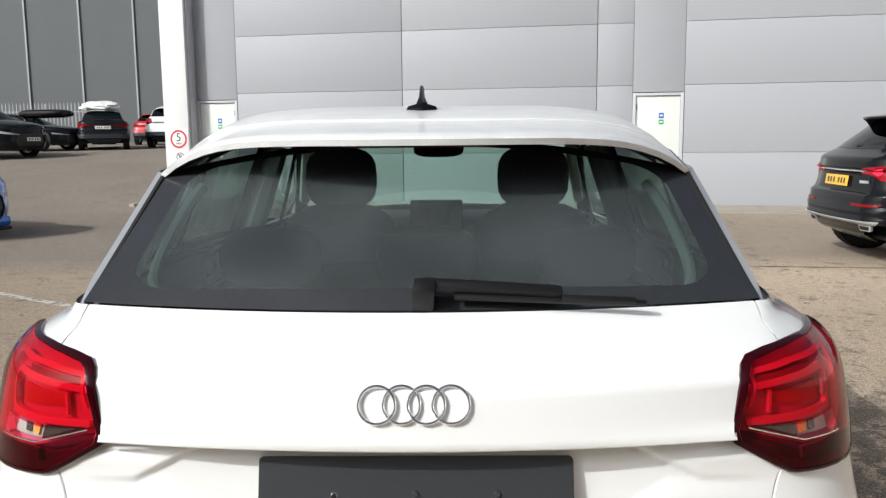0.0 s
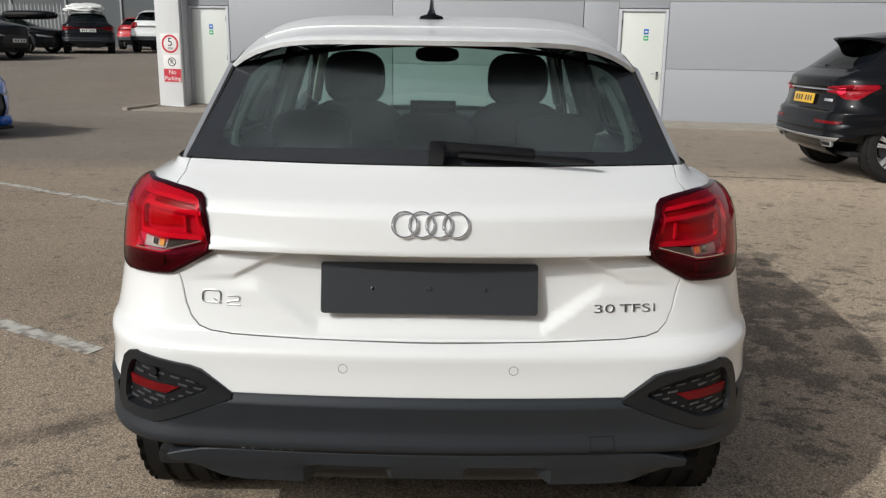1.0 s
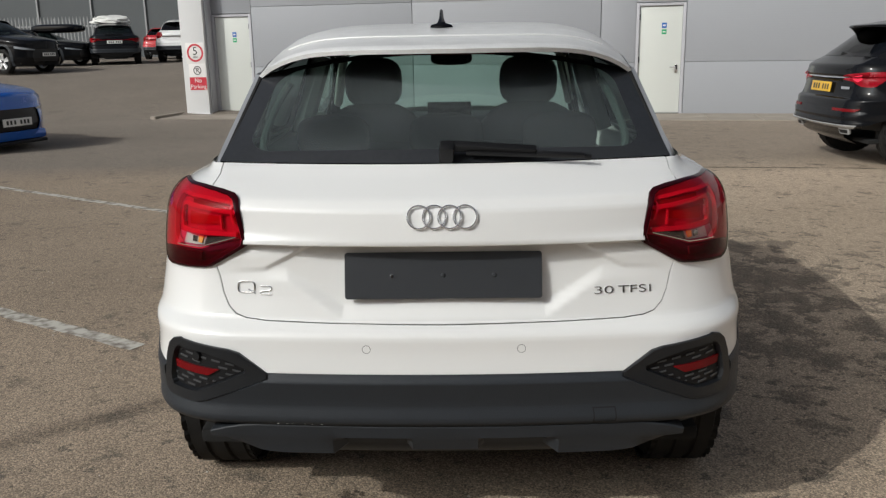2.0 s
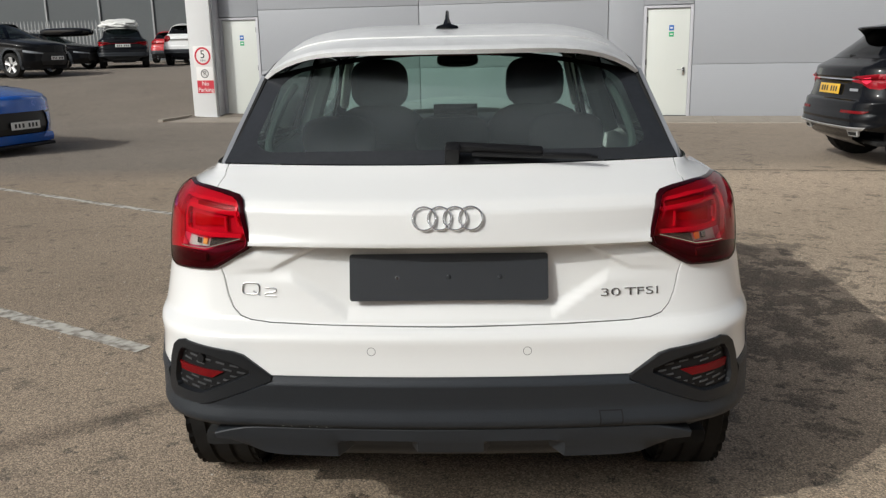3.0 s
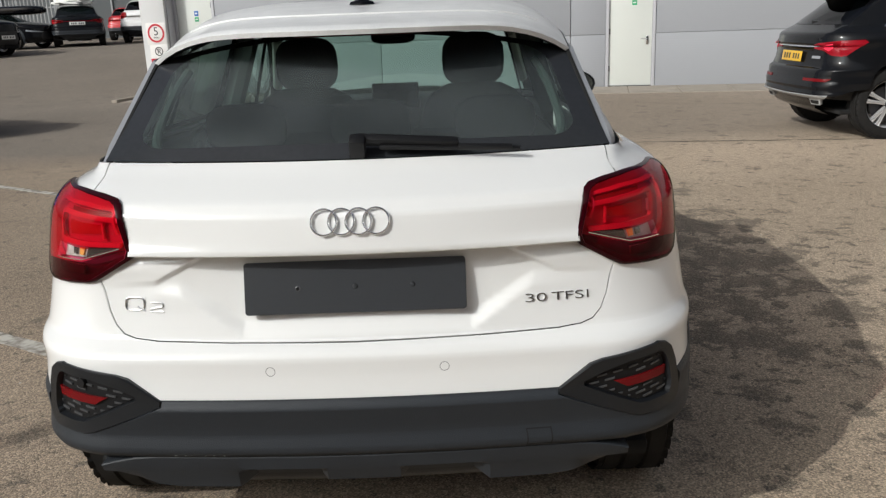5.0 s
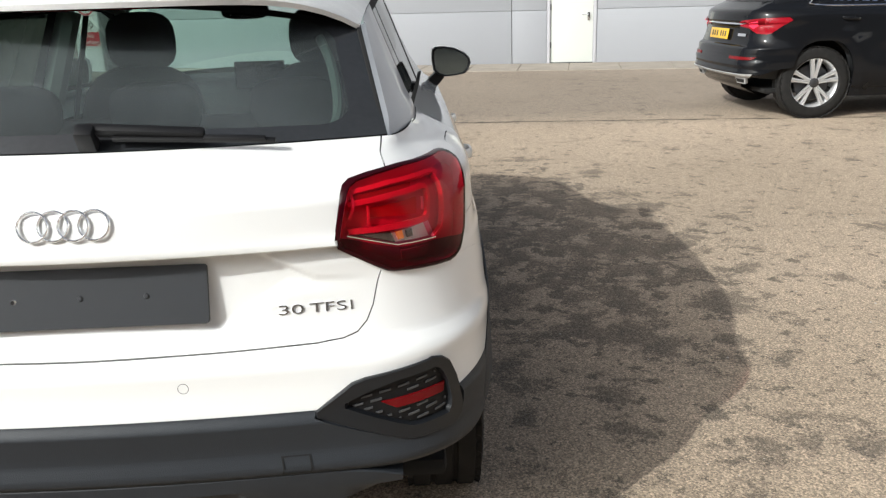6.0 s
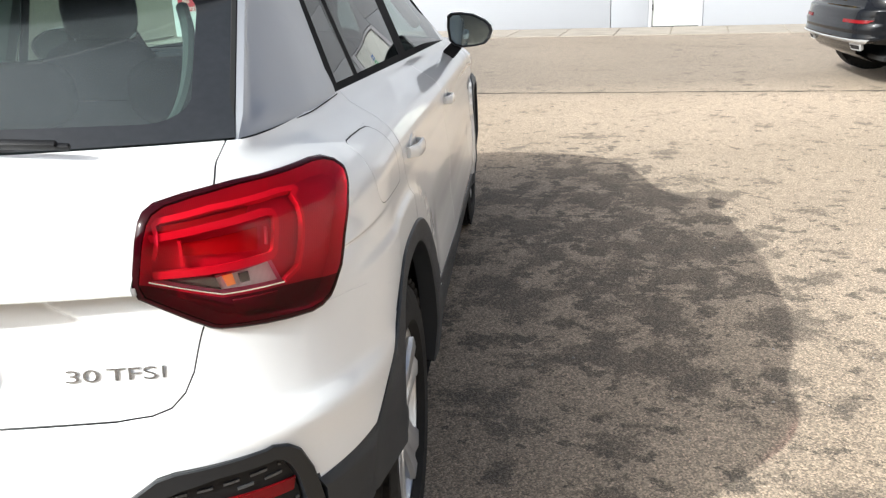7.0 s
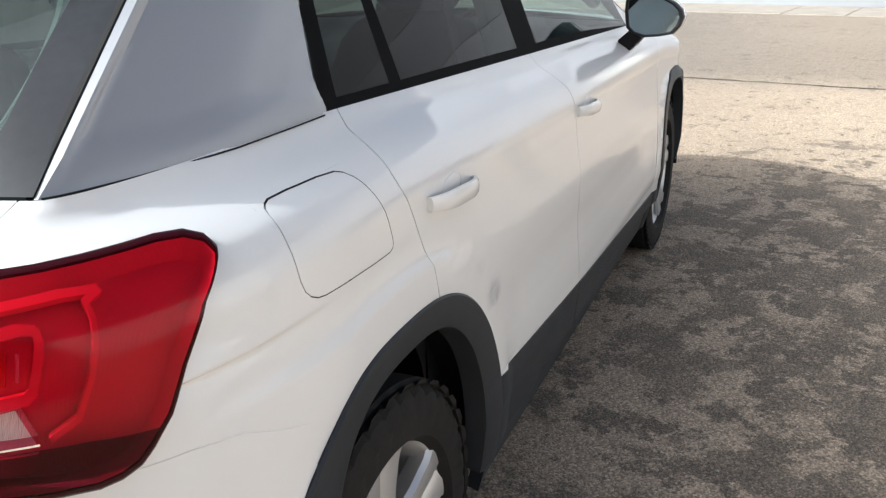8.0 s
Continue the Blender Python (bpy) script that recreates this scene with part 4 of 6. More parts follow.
        body.shell("fuel_flap", flap_f, paint, car, sides=(1,), skirt=0.01)
        body.shell("body_panel", flap_f, paint, car, sides=(-1,))
    body.shell("tailgate", hatch_f, paint, car, "" if not hero else "closed white tailgate with full-width lip", skirt=0.012)
    for sgn in (1, -1):
        d = body.shell("rear_door", rear_f, paint, car, sides=(sgn,), skirt=0.012)
        e = body.shell("front_door", front_f, paint, car, sides=(sgn,), skirt=0.012)
        for ob, y0, z0 in ((d, .962, .922), (e, 1.87, .894)):
            u, v = Y(y0, z0)
            c = body.pts(u, v)
            handle(ob, Vector((c[0] * sgn, c[1], c[2])), sgn, paint)
        for k, r in enumerate(ring_f):
            if hero:
                wy = wheels_y[k]
                line = lambda f: [soft.by_y(*arch_point(wy, a, f)) for a in np.linspace(-0.03, math.pi + (0.03 if k else -0.16), 80)]
                soft.band("arch_trim", [(line(1.02), -.012), (line(1.02), .002), (line(.96), .0052), (line(.18), .0065), (line(.05), .003), (line(-.03), -.040)], clad, car, "", sgn, False, 32)
            else:
                foot = arch_point(wheels_y[k], -.30, 0)[1] + .004
                r = largest([f for f in r if sum(p[1] for p in f) / len(f) > foot])
                body.shell("arch_trim", r, clad if arch else paint, car, sides=(sgn,), offset=0.004 if arch else 0.001, skirt=0.03)
        body.shell("sill_trim", sill_f, clad, car, sides=(sgn,), offset=0.003, skirt=0.03)
    body.shell("lower_bumper", clad_f, clad, car, "unpainted grey plastic lower bumper" if hero else "", offset=0.002, skirt=0.02)
    # dark lining inside the panels, floor and wheel housings
    lin = body.grid(list(np.linspace(0, 4.0, 40)), [0.3, 0.6, 0.9, 1.0, 1.05, 1.078])
    for o in opening:
        _, lin = split(lin, fan(o))
    body.shell("cabin_lining", lin, CABIN, car, offset=-0.125)
    part("underbody", box((1.5 * sx, 3.6 * sy, 0.05), (0, 2.05 * sy, 0.26 * sz), 0.02), LINER, car)
    if hero:
        part("boot_floor", box((1.16, .30, .03), (0, .27, .385), .01), LINER, car)
        part("cabin_floor", box((1.58, 1.9, .03), (0, 2.0, .33), .01), LINER, car)
        part("silencer", box((.62, .22, .15), (.02, .36, .30), .05), LINER, car)
        part("rear_axle", tube([(-.66, .70, .30), (0, .66, .29), (.66, .70, .30)], .035), LINER, car)
    for wy in wheels_y:
        for sgn in (1, -1):
            verts, fs = [], []
            for i in range(25):
                a = math.pi * (-.05 + (1.10 if wy > 2 else .96) * i / 24)
                for x in (.55, .852):
                    verts.append(S((x * sgn, wy + ARCH + .372 * math.cos(a), .335 + .435 * math.sin(a))))
            for i in range(24):
                fs.append((2 * i, 2 * i + 1, 2 * i + 3, 2 * i + 2))
            fs.append([2 * i for i in range(25)])
            mesh_object("wheel_housing", verts, fs, LINER, car)
    w = wheel_parts(wheel_r, wheel_r * .69, 0.202, spokes, wheel_mat)
    for k, wy in enumerate(wheels_y):
        for sgn in (1, -1):
            m = pose(0.752 * sx * sgn, wy * sy, wheel_r - .006, 0 if sgn > 0 else 180, 0, 0 if sgn > 0 else 180)
            o = w if (k == 0 and sgn > 0) else copy_thing(w, m)
            o.matrix_basis = m
            o.parent = car
    # roof, glass and pillars
    gm = glass_mat or GLASS
    cols = 24
    rows = [0.325, 0.338, 0.375, 0.44, 0.525, 0.56, 0.6, 0.66, 0.75, 0.9, 1.15, 1.4, 1.65, 1.9, 2.1, 2.25, 2.33]
    zc = lambda y: float(np.interp(y, [.325, .338, .375, .44, .525, .6, .7, .9, 1.4, 1.9, 2.2, 2.33], [1.389, 1.398, 1.402, 1.408, 1.416, 1.427, 1.442, 1.464, 1.484, 1.478, 1.452, 1.434]))
    verts, fs = [], []
    for j, y in enumerate(rows):
        fade = max(0.0, 1 - (y - .325) / .6)
        for i in range(cols + 1):
            a = -1 + 2 * i / cols
            a = math.copysign(abs(a) ** 0.8, a)
            yy = y + .265 * a * a * fade
            xe, ze = rail(yy)
            verts.append(S((xe * a, yy, ze + (zc(y) - ze) * (1 - abs(a) ** 6.5))))
    wd = cols + 1
    for j in range(len(rows) - 1):
        for i in range(cols):
            fs.append((j * wd + i, j * wd + i + 1, (j + 1) * wd + i + 1, (j + 1) * wd + i))
    n0 = len(verts)
    for i in range(wd):
        x, y, z = verts[i]
        verts.append((x * .998, y + .004, z - .012 * sz))
    for i in range(cols):
        fs.append((n0 + i, n0 + i + 1, i + 1, i))
    mesh_object("roof", verts, fs, ROOF if hero else paint, car, angle=40)
    if hero:
        part("spoiler_seam", tube([Vector(verts[6 * wd + i]) + Vector((0, 0, .0008)) for i in range(2, cols - 1)], .0034, 8), PAINT, car)
    under = verts[n0:]
    deep = [(x * .975, max(y + .02, .60 * sy), z + .004) for x, y, z in under]
    mesh_object("spoiler_underside", under + deep, [(i, i + 1, wd + i + 1, wd + i) for i in range(cols)], BLACK, car)
    first = 4 * wd
    verts2 = [(x * .97, y + .06, z - .03) for x, y, z in verts[first:n0]]
    mesh_object("headliner", verts2, [tuple(k - first for k in f[::-1]) for f in fs if first <= min(f) and max(f) < n0], CABIN, car)
    lower = lambda s: S((lambda x: (x, .212 + .085 * (x / .6) ** 2, 1.088))(-.64 + 1.28 * s))
    upper = lambda s: S((lambda a: (.567 * a, .585 + .018 * a * a, 1.388 - .07 * a * a))(-1 + 2 * s))
    bul = (0, -.02, .012)
    cells = [[(i / 40, j / 18), ((i + 1) / 40, j / 18), ((i + 1) / 40, (j + 1) / 18), (i / 40, (j + 1) / 18)] for j in range(18) for i in range(40)]
    rounded = []
    for cx, cy, a0 in ((.055 + .06, .10 + .16, 180), (.945 - .06, .10 + .16, 270), (.945 - .06, .94 - .16, 0), (.055 + .06, .94 - .16, 90)):
        rounded += [(cx + .06 * math.cos(radians(a0 + 9 * k)), cy + .16 * math.sin(radians(a0 + 9 * k))) for k in range(11)]
    inner, outer = split(cells, fan(rounded))

    def on_glass(name, cells2, mat, label):
        keys2, vs2, fs2 = {}, [], []
        for c in cells2:
            idx = []
            for q in c:
                k = (round(q[0], 5), round(q[1], 5))
                if k not in keys2:
                    keys2[k] = len(vs2)
                    vs2.append(Vector(lower(q[0])).lerp(Vector(upper(q[0])), q[1]) + Vector(bul) * 16 * q[0] * (1 - q[0]) * q[1] * (1 - q[1]))
                if keys2[k] not in idx:
                    idx.append(keys2[k])
            if len(idx) > 2:
                fs2.append(idx)
        return mesh_object(name, vs2, fs2, mat, car, label)
    on_glass("rear_window", inner, gm, "tinted rear window glass")
    on_glass("window_border", outer, FRIT if hero else GLOSS, "black ceramic border of the rear window")
    ws_lo = lambda s: S((lambda a: (.75 * a, 3.12 - .14 * a * a, .985 + .01 * a * a))(1 - 2 * s))
    ws_up = lambda s: S((lambda a: (.595 * a, 2.335 - .03 * a * a, 1.428 - .075 * a * a))(1 - 2 * s))
    v, f = ruled(ws_lo, ws_up, 8, (0, .03, .02), (.04, .96), (.03, .97), 20)
    mesh_object("windscreen", v, f, SCREEN, car).visible_shadow = False
    fr_v, fr_f = [], []
    for en, ac, cl, rw in (((0, .04), (0, 1), 1, 8), ((.96, 1), (0, 1), 1, 8), ((.04, .96), (0, .03), 20, 1), ((.04, .96), (.97, 1), 20, 1)):
        v, f = ruled(ws_lo, ws_up, rw, (0, .03, .02), en, ac, cl)
        o = len(fr_v)
        fr_v += v
        fr_f += [tuple(k + o for k in q) for q in f]
    mesh_object("windscreen_frame", fr_v, fr_f, GLOSS, car)
    for sgn in (1, -1):
        def lo(s):
            y = .312 + 2.668 * s
            u, _ = Y(y, TOP - .04 * max(0, y - .8) - .002)
            p = body.pts(u, TOP)
            k = max(0.0, 1 - s / .1)
            q = S((.64, .309, 1.085))
            p[2] -= .005
            return tuple(a * (1 - k) + b * k for a, b in zip((p[0] * sgn, p[1], p[2]), (q[0] * sgn, q[1], q[2])))

        def up(s):
            y = .312 + 2.668 * s
            y = y + .29 * max(0, 1 - s / .3)
            x, z = rail(y)
            return S((x * sgn, y, z))
        order = lambda v, f: (v, f if sgn > 0 else [q[::-1] for q in f])
        at = lambda y: (y - .312) / 2.668
        bl = None
        sg2 = REARGLASS if hero else gm
        pieces = [("pillar_blade", .312, .815, 0, 1, blade, "grey metallic rear pillar blade" if hero else ""), ("waist_strip", .80, 2.96, 0, .07, PILLAR, ""),
                  ("roof_strip", .815, 2.96, .92, 1, PILLAR if not chrome_line else CHROME, ""),
                  ("pillar", .80, .85, .07, .92, PILLAR, ""), ("quarter_light", .85, 1.03, .07, .92, sg2, ""), ("pillar", 1.03, 1.075, .07, .92, PILLAR, ""),
                  ("rear_door_glass", 1.075, 1.68, .07, .92, sg2, ""), ("centre_pillar", 1.68, 1.82, .07, .92, PILLAR, ""),
                  ("front_door_glass", 1.82, 2.80, .07, .92, gm if not hero else SIDEGLASS, ""), ("screen_pillar", 2.80, 2.96, .07, .92, paint, "")]
        for nm, y0, y1, t0, t1, mt, lb in pieces:
            if nm == "pillar_blade":
                v, f = ruled(lo, up, 26, None, (at(y0), at(y1)), (0, 1), 26)
                for k, q in enumerate(v):
                    e1, e2 = (k % 27) / 26, (k // 27) / 26
                    rise = 0.012 * min(1, e1 / .04) * min(1, (1 - e1) / .03) * min(1, .25 + e2 / .2)
                    dip = 0.010 * min(1, max(0, e1 - .06) / .10) * min(1, max(0, e2 - .06) / .12)
                    q += Vector((sgn * (rise - dip), -.3 * rise, 0))
                f = f if sgn > 0 else [q[::-1] for q in f]
                mesh_object(nm, v, f, mt, car, lb, 28)
                continue
            v, f = order(*ruled(lo, up, 6 if t1 - t0 > .2 else 1, bl, (at(y0), at(y1)), (t0, t1), max(3, int((y1 - y0) * 16))))
            mesh_object(nm, v, f, mt, car, lb)
        if hero:
            part("blade_joint", tube([Vector(lo(at(y))) + Vector((.0065 * sgn, -.003, .002)) for y in np.linspace(.345, .80, 22)], .0013, 6), GAP, car)
            part("window_seal", tube([Vector(lo(at(.312))).lerp(Vector(up(at(.312))), k / 12) + Vector((-.007 * sgn, .004, -.002)) for k in range(13)], .008, 6), GAP, car)
        if chrome_line:
            v, f = order(*ruled(lo, up, 1, None, (at(.5), at(2.8)), (.0, .06), 30))
            mesh_object("chrome_strip", v, f, CHROME, car)
    # bonnet between the wings
    u0 = Y(2.97, .99)[0]
    verts, fs = [], []
    ub = np.linspace(u0, body.smax, 22)
    edge = body.pts(ub, np.full(22, TOP))
    for p in edge:
        for i in range(13):
            a = -1 + 2 * i / 12
            verts.append((p[0] * a, p[1], p[2] + .05 * sz * (1 - a * a) * min(1, p[0] / .4)))
    for j in range(21):
        for i in range(12):
            fs.append((j * 13 + i, j * 13 + i + 1, (j + 1) * 13 + i + 1, (j + 1) * 13 + i))
    mesh_object("bonnet", verts, fs, paint, car)
    part("scuttle", box((1.45 * sx, .3 * sy, .03), (0, 3.02 * sy, .985 * sz), .01), BLACK, car)
    return dict(dense=dense, soft=soft, lamp=lamp, lamp_f=lamp_f, pod=pod, pod_f=pod_f, X=X, Y=Y, F=F)


def handle(door, c, sgn, mat):
    """Pull handle: a bowed grip over a shallow cup."""
    bm = bmesh.new()
    rings = []
    for t in np.linspace(-1, 1, 13):
        out = 0.020 * (1 - abs(t) ** 4) + 0.003
        hgt = 0.0165 * (1 - 0.2 * abs(t) ** 3)
        y, z = t * 0.098, -0.008 * t + 0.0
        ring = []
        for a in (2 * math.pi * k / 10 for k in range(10)):
            q = math.copysign(abs(math.cos(a)) ** .7, math.cos(a))
            ring.append(bm.verts.new((sgn * (out + .007 * q), y, z + hgt * math.sin(a))))
        rings.append(ring)
    for p, q in zip(rings, rings[1:]):
        for k in range(10):
            bm.faces.new((p[k], p[(k + 1) % 10], q[(k + 1) % 10], q[k]))
    bm.faces.new(rings[0])
    bm.faces.new(rings[-1])
    bmesh.ops.translate(bm, verts=bm.verts, vec=c)
    h = part("handle", bm, mat, door)
    part("cup", blob((.008, .085, .046), c + Vector((-.001 * sgn, .004, .010)), 2.2), mat, h)


GRILLE = material("black_grille_mesh", (0.01, 0.01, 0.011), 0.4, 0, 0, 0.5, 60, 0.8, 150)
HEADLAMP = lens("headlamp_lens", (0.35, 0.37, 0.4), 0.08, 0.5, 60)
SIDEGLASS = glass("clear_side_glass", (0.40, 0.47, 0.45), 0, 0.015)
REARGLASS = glass("dark_side_glass", (0.13, 0.16, 0.155), 0, 0.015)


def shrink(poly, k, ku=None):
    cu, cv = sum(p[0] for p in poly) / len(poly), sum(p[1] for p in poly) / len(poly)
    return [(cu + (u - cu) * (ku or k), cv + (v - cv) * k) for u, v in poly]


def make_hero():
    car = thing("hatchback_car", Matrix(), "white compact crossover car with grey plastic cladding, tailgate closed", "car")
    body = Body(HERO_ROWS, recess=0.018)
    d = build_car(car, body, PAINT, SILVER, hero=True)
    X, Y = d["X"], d["Y"]
    # tail lights
    soft, dense = d["soft"], d["dense"]
    SX, SY = soft.by_x, soft.by_y
    outline = dense(SX, [(.526, .905), (.5445, .997), (.549, 1.009), (.562, 1.018), (.60, 1.026), (.64, 1.031)]) + dense(SY, [(.215, 1.033), (.365, 1.033), (.395, 1.030), (.409, 1.022), (.409, 1.010), (.400, 1.001)])
    outline += dense(SY, [(.400, 1.001), (.360, .968), (.318, .912), (.290, .866), (.266, .840), (.250, .826), (.232, .818), (.212, .815)]) + dense(SX, [(.765, .815), (.645, .824), (.630, .828), (.533, .885), (.526, .905)])
    sub = soft.grid(list(np.linspace(.5, 1.36, 50)), list(np.linspace(.79, 1.05, 24)))
    face = split(sub, fan(shrink(outline, .95, .968)))[0]
    at = lambda x, z, y=None: SX(x, z) if y is None else SY(y, z)

    def path(points, width):
        """Quads of one width along a line of places on the lamp."""
        out = []
        for (a0, b0), (a1, b1) in zip(points, points[1:]):
            n = math.hypot(a1 - a0, b1 - b0) + 1e-9
            ox, oy, ex, ey = -(b1 - b0) / n * width, (a1 - a0) / n * width, (a1 - a0) / n * width * .5, (b1 - b0) / n * width * .5
            out.append([(a0 + ox - ex, b0 + oy - ey), (a0 - ox - ex, b0 - oy - ey), (a1 - ox + ex, b1 - oy + ey), (a1 + ox + ex, b1 + oy + ey)])
        return out
    clear_quad = [at(.643, .908), at(.652, .8835), at(.729, .8815), at(.716, .918)]
    dark_tri = [at(.553, .9125), at(.652, .8835), at(.643, .908)]
    lower = [at(.50, .915), at(.553, .905), at(.652, .876), at(.73, .874), at(.775, .870, .215), at(.80, .862, .25), at(.80, .850, .34), at(.80, .78, .34), at(.60, .78), at(.50, .86)]
    for s in (1, -1):
        lamp = soft.band("tail_light", [(shrink(outline, 1.02, 1.012), -.03), (shrink(outline, 1.02, 1.012), .0055), (shrink(outline, .985, .99), .0092), (shrink(outline, .955, .972), .0092), (shrink(outline, .95, .968), .0055)], REDDARK, car, "red tail light with dark smoked rim", s, True, 50)
        sh = lambda name, polys, mat, lab="", off=.009, sk=.004, up=None: soft.shell(name, split(sub, polys)[0], mat, up or lamp, lab, (s,), off, sk)
        soft.shell("housing", split(sub, fan(shrink(outline, .885, .925)))[0], LAMPRED, lamp, "", (s,), -.0175)
        soft.band("housing_wall", [(shrink(outline, .955, .972), .0070), (shrink(outline, .92, .948), -.010), (shrink(outline, .88, .92), -.0178)], LAMPRED, lamp, "", s, True, 60)
        window, rest = split(face, [clear_quad, dark_tri])
        smoked, red = split(rest, fan(lower))
        soft.shell("lens", red, LENSRED, lamp, "clear red plastic lens", (s,), .0085)
        soft.shell("smoked_lens", smoked, LENSDARK, lamp, "dark smoked lower lens", (s,), .0085)
        soft.shell("clear_lens", window, LENSCLEAR, lamp, "", (s,), .0085)
        # what lies under the lens
        sh("reflector", [[at(.60, .9625), at(.706, .972), at(.706, .936), at(.60, .943)]], REDMID, "ribbed red reflector box", -.013, .004)
        sh("inner_panel", [[at(.568, .982), at(.64, .990), at(.64, 1.002), at(.568, .995)], [at(.64, .990), at(.69, .996), at(.69, 1.006), at(.64, 1.002)]], REDSMOKE, "smoky inner panel", -.007, .006)
        sh("light_guide", path([at(.559, .944), at(.561, .997), at(.566, 1.001), at(.64, 1.011), at(.724, 1.014), at(.745, 1.011), at(.762, 1.003, .26), at(.768, .988, .257), at(.770, .93, .236), at(.769, .892, .215), at(.758, .880, .195), at(.738, .877)], .0036), REDBRIGHT, "", -.002, .012)
        sh("light_guide", path([at(.558, .9755), at(.64, .985), at(.712, .9915), at(.723, .988), at(.727, .978), at(.726, .928), at(.722, .9225), at(.655, .918), at(.557, .9165)], .0060), REDBRIGHT, "bright red light guide", -.004, .010)
        sh("light_guide", path([at(.598, .967), at(.598, .930)], .003), REDBRIGHT, "", -.006, .008)
        sh("light_guide", path([at(.715, .968), at(.7155, .942)], .002), CLEAR, "", -.004, .006)
        sh("reflector", [[at(.665, .862), at(.728, .862), at(.722, .842), at(.668, .840)]], REDBRIGHT, "", -.008, .006)
        sh("indicator", [dark_tri], SMOKED, "dark chrome reflector strip", -.006, .003)
        clear = sh("reversing_light", [clear_quad], CLEAR, "clear ribbed reversing lens", -.010, .003)
        sh("bulb", [[at(.653, .907), at(.668, .908), at(.672, .890), at(.660, .888)]], AMBER, "", -.006, .004, clear)
        sh("bulb", [[at(.676, .906), at(.690, .907), at(.692, .891), at(.679, .890)]], SMOKED, "", -.007, .004, clear)
        sh("trim", path([at(.551, .911), at(.652, .8815), at(.731, .8795)], .0011), CHROME, "", .0095, .003, clear)
    # corner vents of the bumper
    pod = dense(SX, [(.468, .558), (.546, .612), (.575, .621), (.742, .641)], 5) + dense(SY, [(.084, .640), (.098, .634), (.108, .620), (.119, .58), (.126, .51), (.122, .486), (.11, .474)], 3) + dense(SX, [(.762, .470), (.675, .467), (.648, .473), (.468, .545), (.468, .558)], 4)
    mouth = dense(SX, [(.530, .570), (.58, .592), (.64, .608), (.733, .617)], 5) + dense(SY, [(.080, .617), (.087, .612), (.093, .600), (.099, .575), (.102, .53), (.099, .512), (.093, .504)], 3) + dense(SX, [(.750, .500), (.69, .497), (.668, .499), (.530, .560), (.530, .570)], 4)
    floor_line = shrink(mouth, .93, .95)
    sub = soft.grid(list(np.linspace(.42, 1.15, 60)), list(np.linspace(.44, .66, 24)))
    for s in (1, -1):
        vent = soft.band("corner_vent", [(pod, -.02), (pod, .005), (shrink(pod, .97, .98), .009), (mouth, .006), (floor_line, -.012)], VENT, car, "black corner vent with red reflector", s, True, 26)
        soft.shell("grille", split(sub, fan(floor_line))[0], BLACK, vent, "", (s,), -.0078)
        lens_poly = [[SX(.607, .5625), SX(.640, .544), SX(.742, .551), SX(.746, .572)]]
        soft.shell("reflector", split(sub, lens_poly)[0], REFLECT, vent, "red bumper reflector", (s,), -.002, .006)
        dashes = []
        for j in range(9):
            z = .488 + .0145 * j
            for i in range(7):
                x = .545 + .040 * i + (.020 if j % 2 else 0)
                lift = .16 * (x - .66)
                q = [SX(x, z + lift), SX(x + .024, z + lift + .004), SX(x + .024, z + lift + .0082), SX(x, z + lift + .0042)]
                if .600 < x + .012 < .775 and .540 < z + lift < .574:
                    continue
                dashes += split(clip(sub, q)[0], fan(shrink(floor_line, .92, .95)))[0]
        tagged(soft.shell("grille_mesh", dashes, DASH, vent, "", (s,), -.0045, .004), kind="stuff")
    # a round sensor in one vent, scuffs along the lip of the plastic
    q = SX(.672, .594)
    p, nv = soft.pts(*q), soft.normal(*q)
    disc = bmesh.new()
    bmesh.ops.create_cone(disc, segments=24, radius1=.0135, radius2=.0115, depth=.010, cap_ends=True)
    bmesh.ops.transform(disc, matrix=Matrix.Translation((-p[0] + nv[0] * .004, p[1] - nv[1] * .004, p[2])) @ Vector((0, 0, 1)).rotation_difference(Vector((-nv[0], nv[1], nv[2]))).to_matrix().to_4x4(), verts=disc.verts)
    part("parking_sensor", disc, BLACK, vent)
    rng = random.Random(11)
    for k in range(6):
        x = .33 + .025 * k + rng.uniform(-.008, .008)
        p = body.pts(*X(x, .421))
        part("scuff", box((rng.uniform(.002, .006), .002, rng.uniform(.002, .004)), (-p[0], p[1], p[2])), SCUFF, car)
    # parking sensors, towing cover
    for s in (1, -1):
        u, v = X(.2035, .626)
        p = body.pts(u, v)
        nv = body.normal(u, v)
        ring = ring_bm(.0102, .0113, .0006, 28)
        bmesh.ops.transform(ring, matrix=Matrix.Translation((p[0] * s + nv[0] * s * .0005, p[1] + nv[1] * .0005, p[2] + nv[2] * .0005)) @ Vector((0, -1, 0)).rotation_difference(Vector((nv[0] * s, nv[1], nv[2]))).to_matrix().to_4x4(), verts=ring.verts)
        part("parking_sensor", ring, GAP, car)
    sub = body.grid(list(np.linspace(.3, .6, 20)), list(np.linspace(.40, .50, 12)))
    body.shell("towing_cover", split(sub, body.strip([(.392, .461), (.45, .461), (.45, .426), (.392, .426), (.392, .461)], .0015, X))[0], GAP, car, "", (1,), .004)
    # valance under the bumper: proud middle and ends, stepped back between
    xs = [-.645, -.60, -.555, -.51, -.49, -.45, -.4, -.35, -.305, -.285, -.265, -.24, -.2, -.15, -.12, -.105, -.088, -.05]
    xs = xs + [0.0] + [-x for x in xs[::-1]]
    verts = []
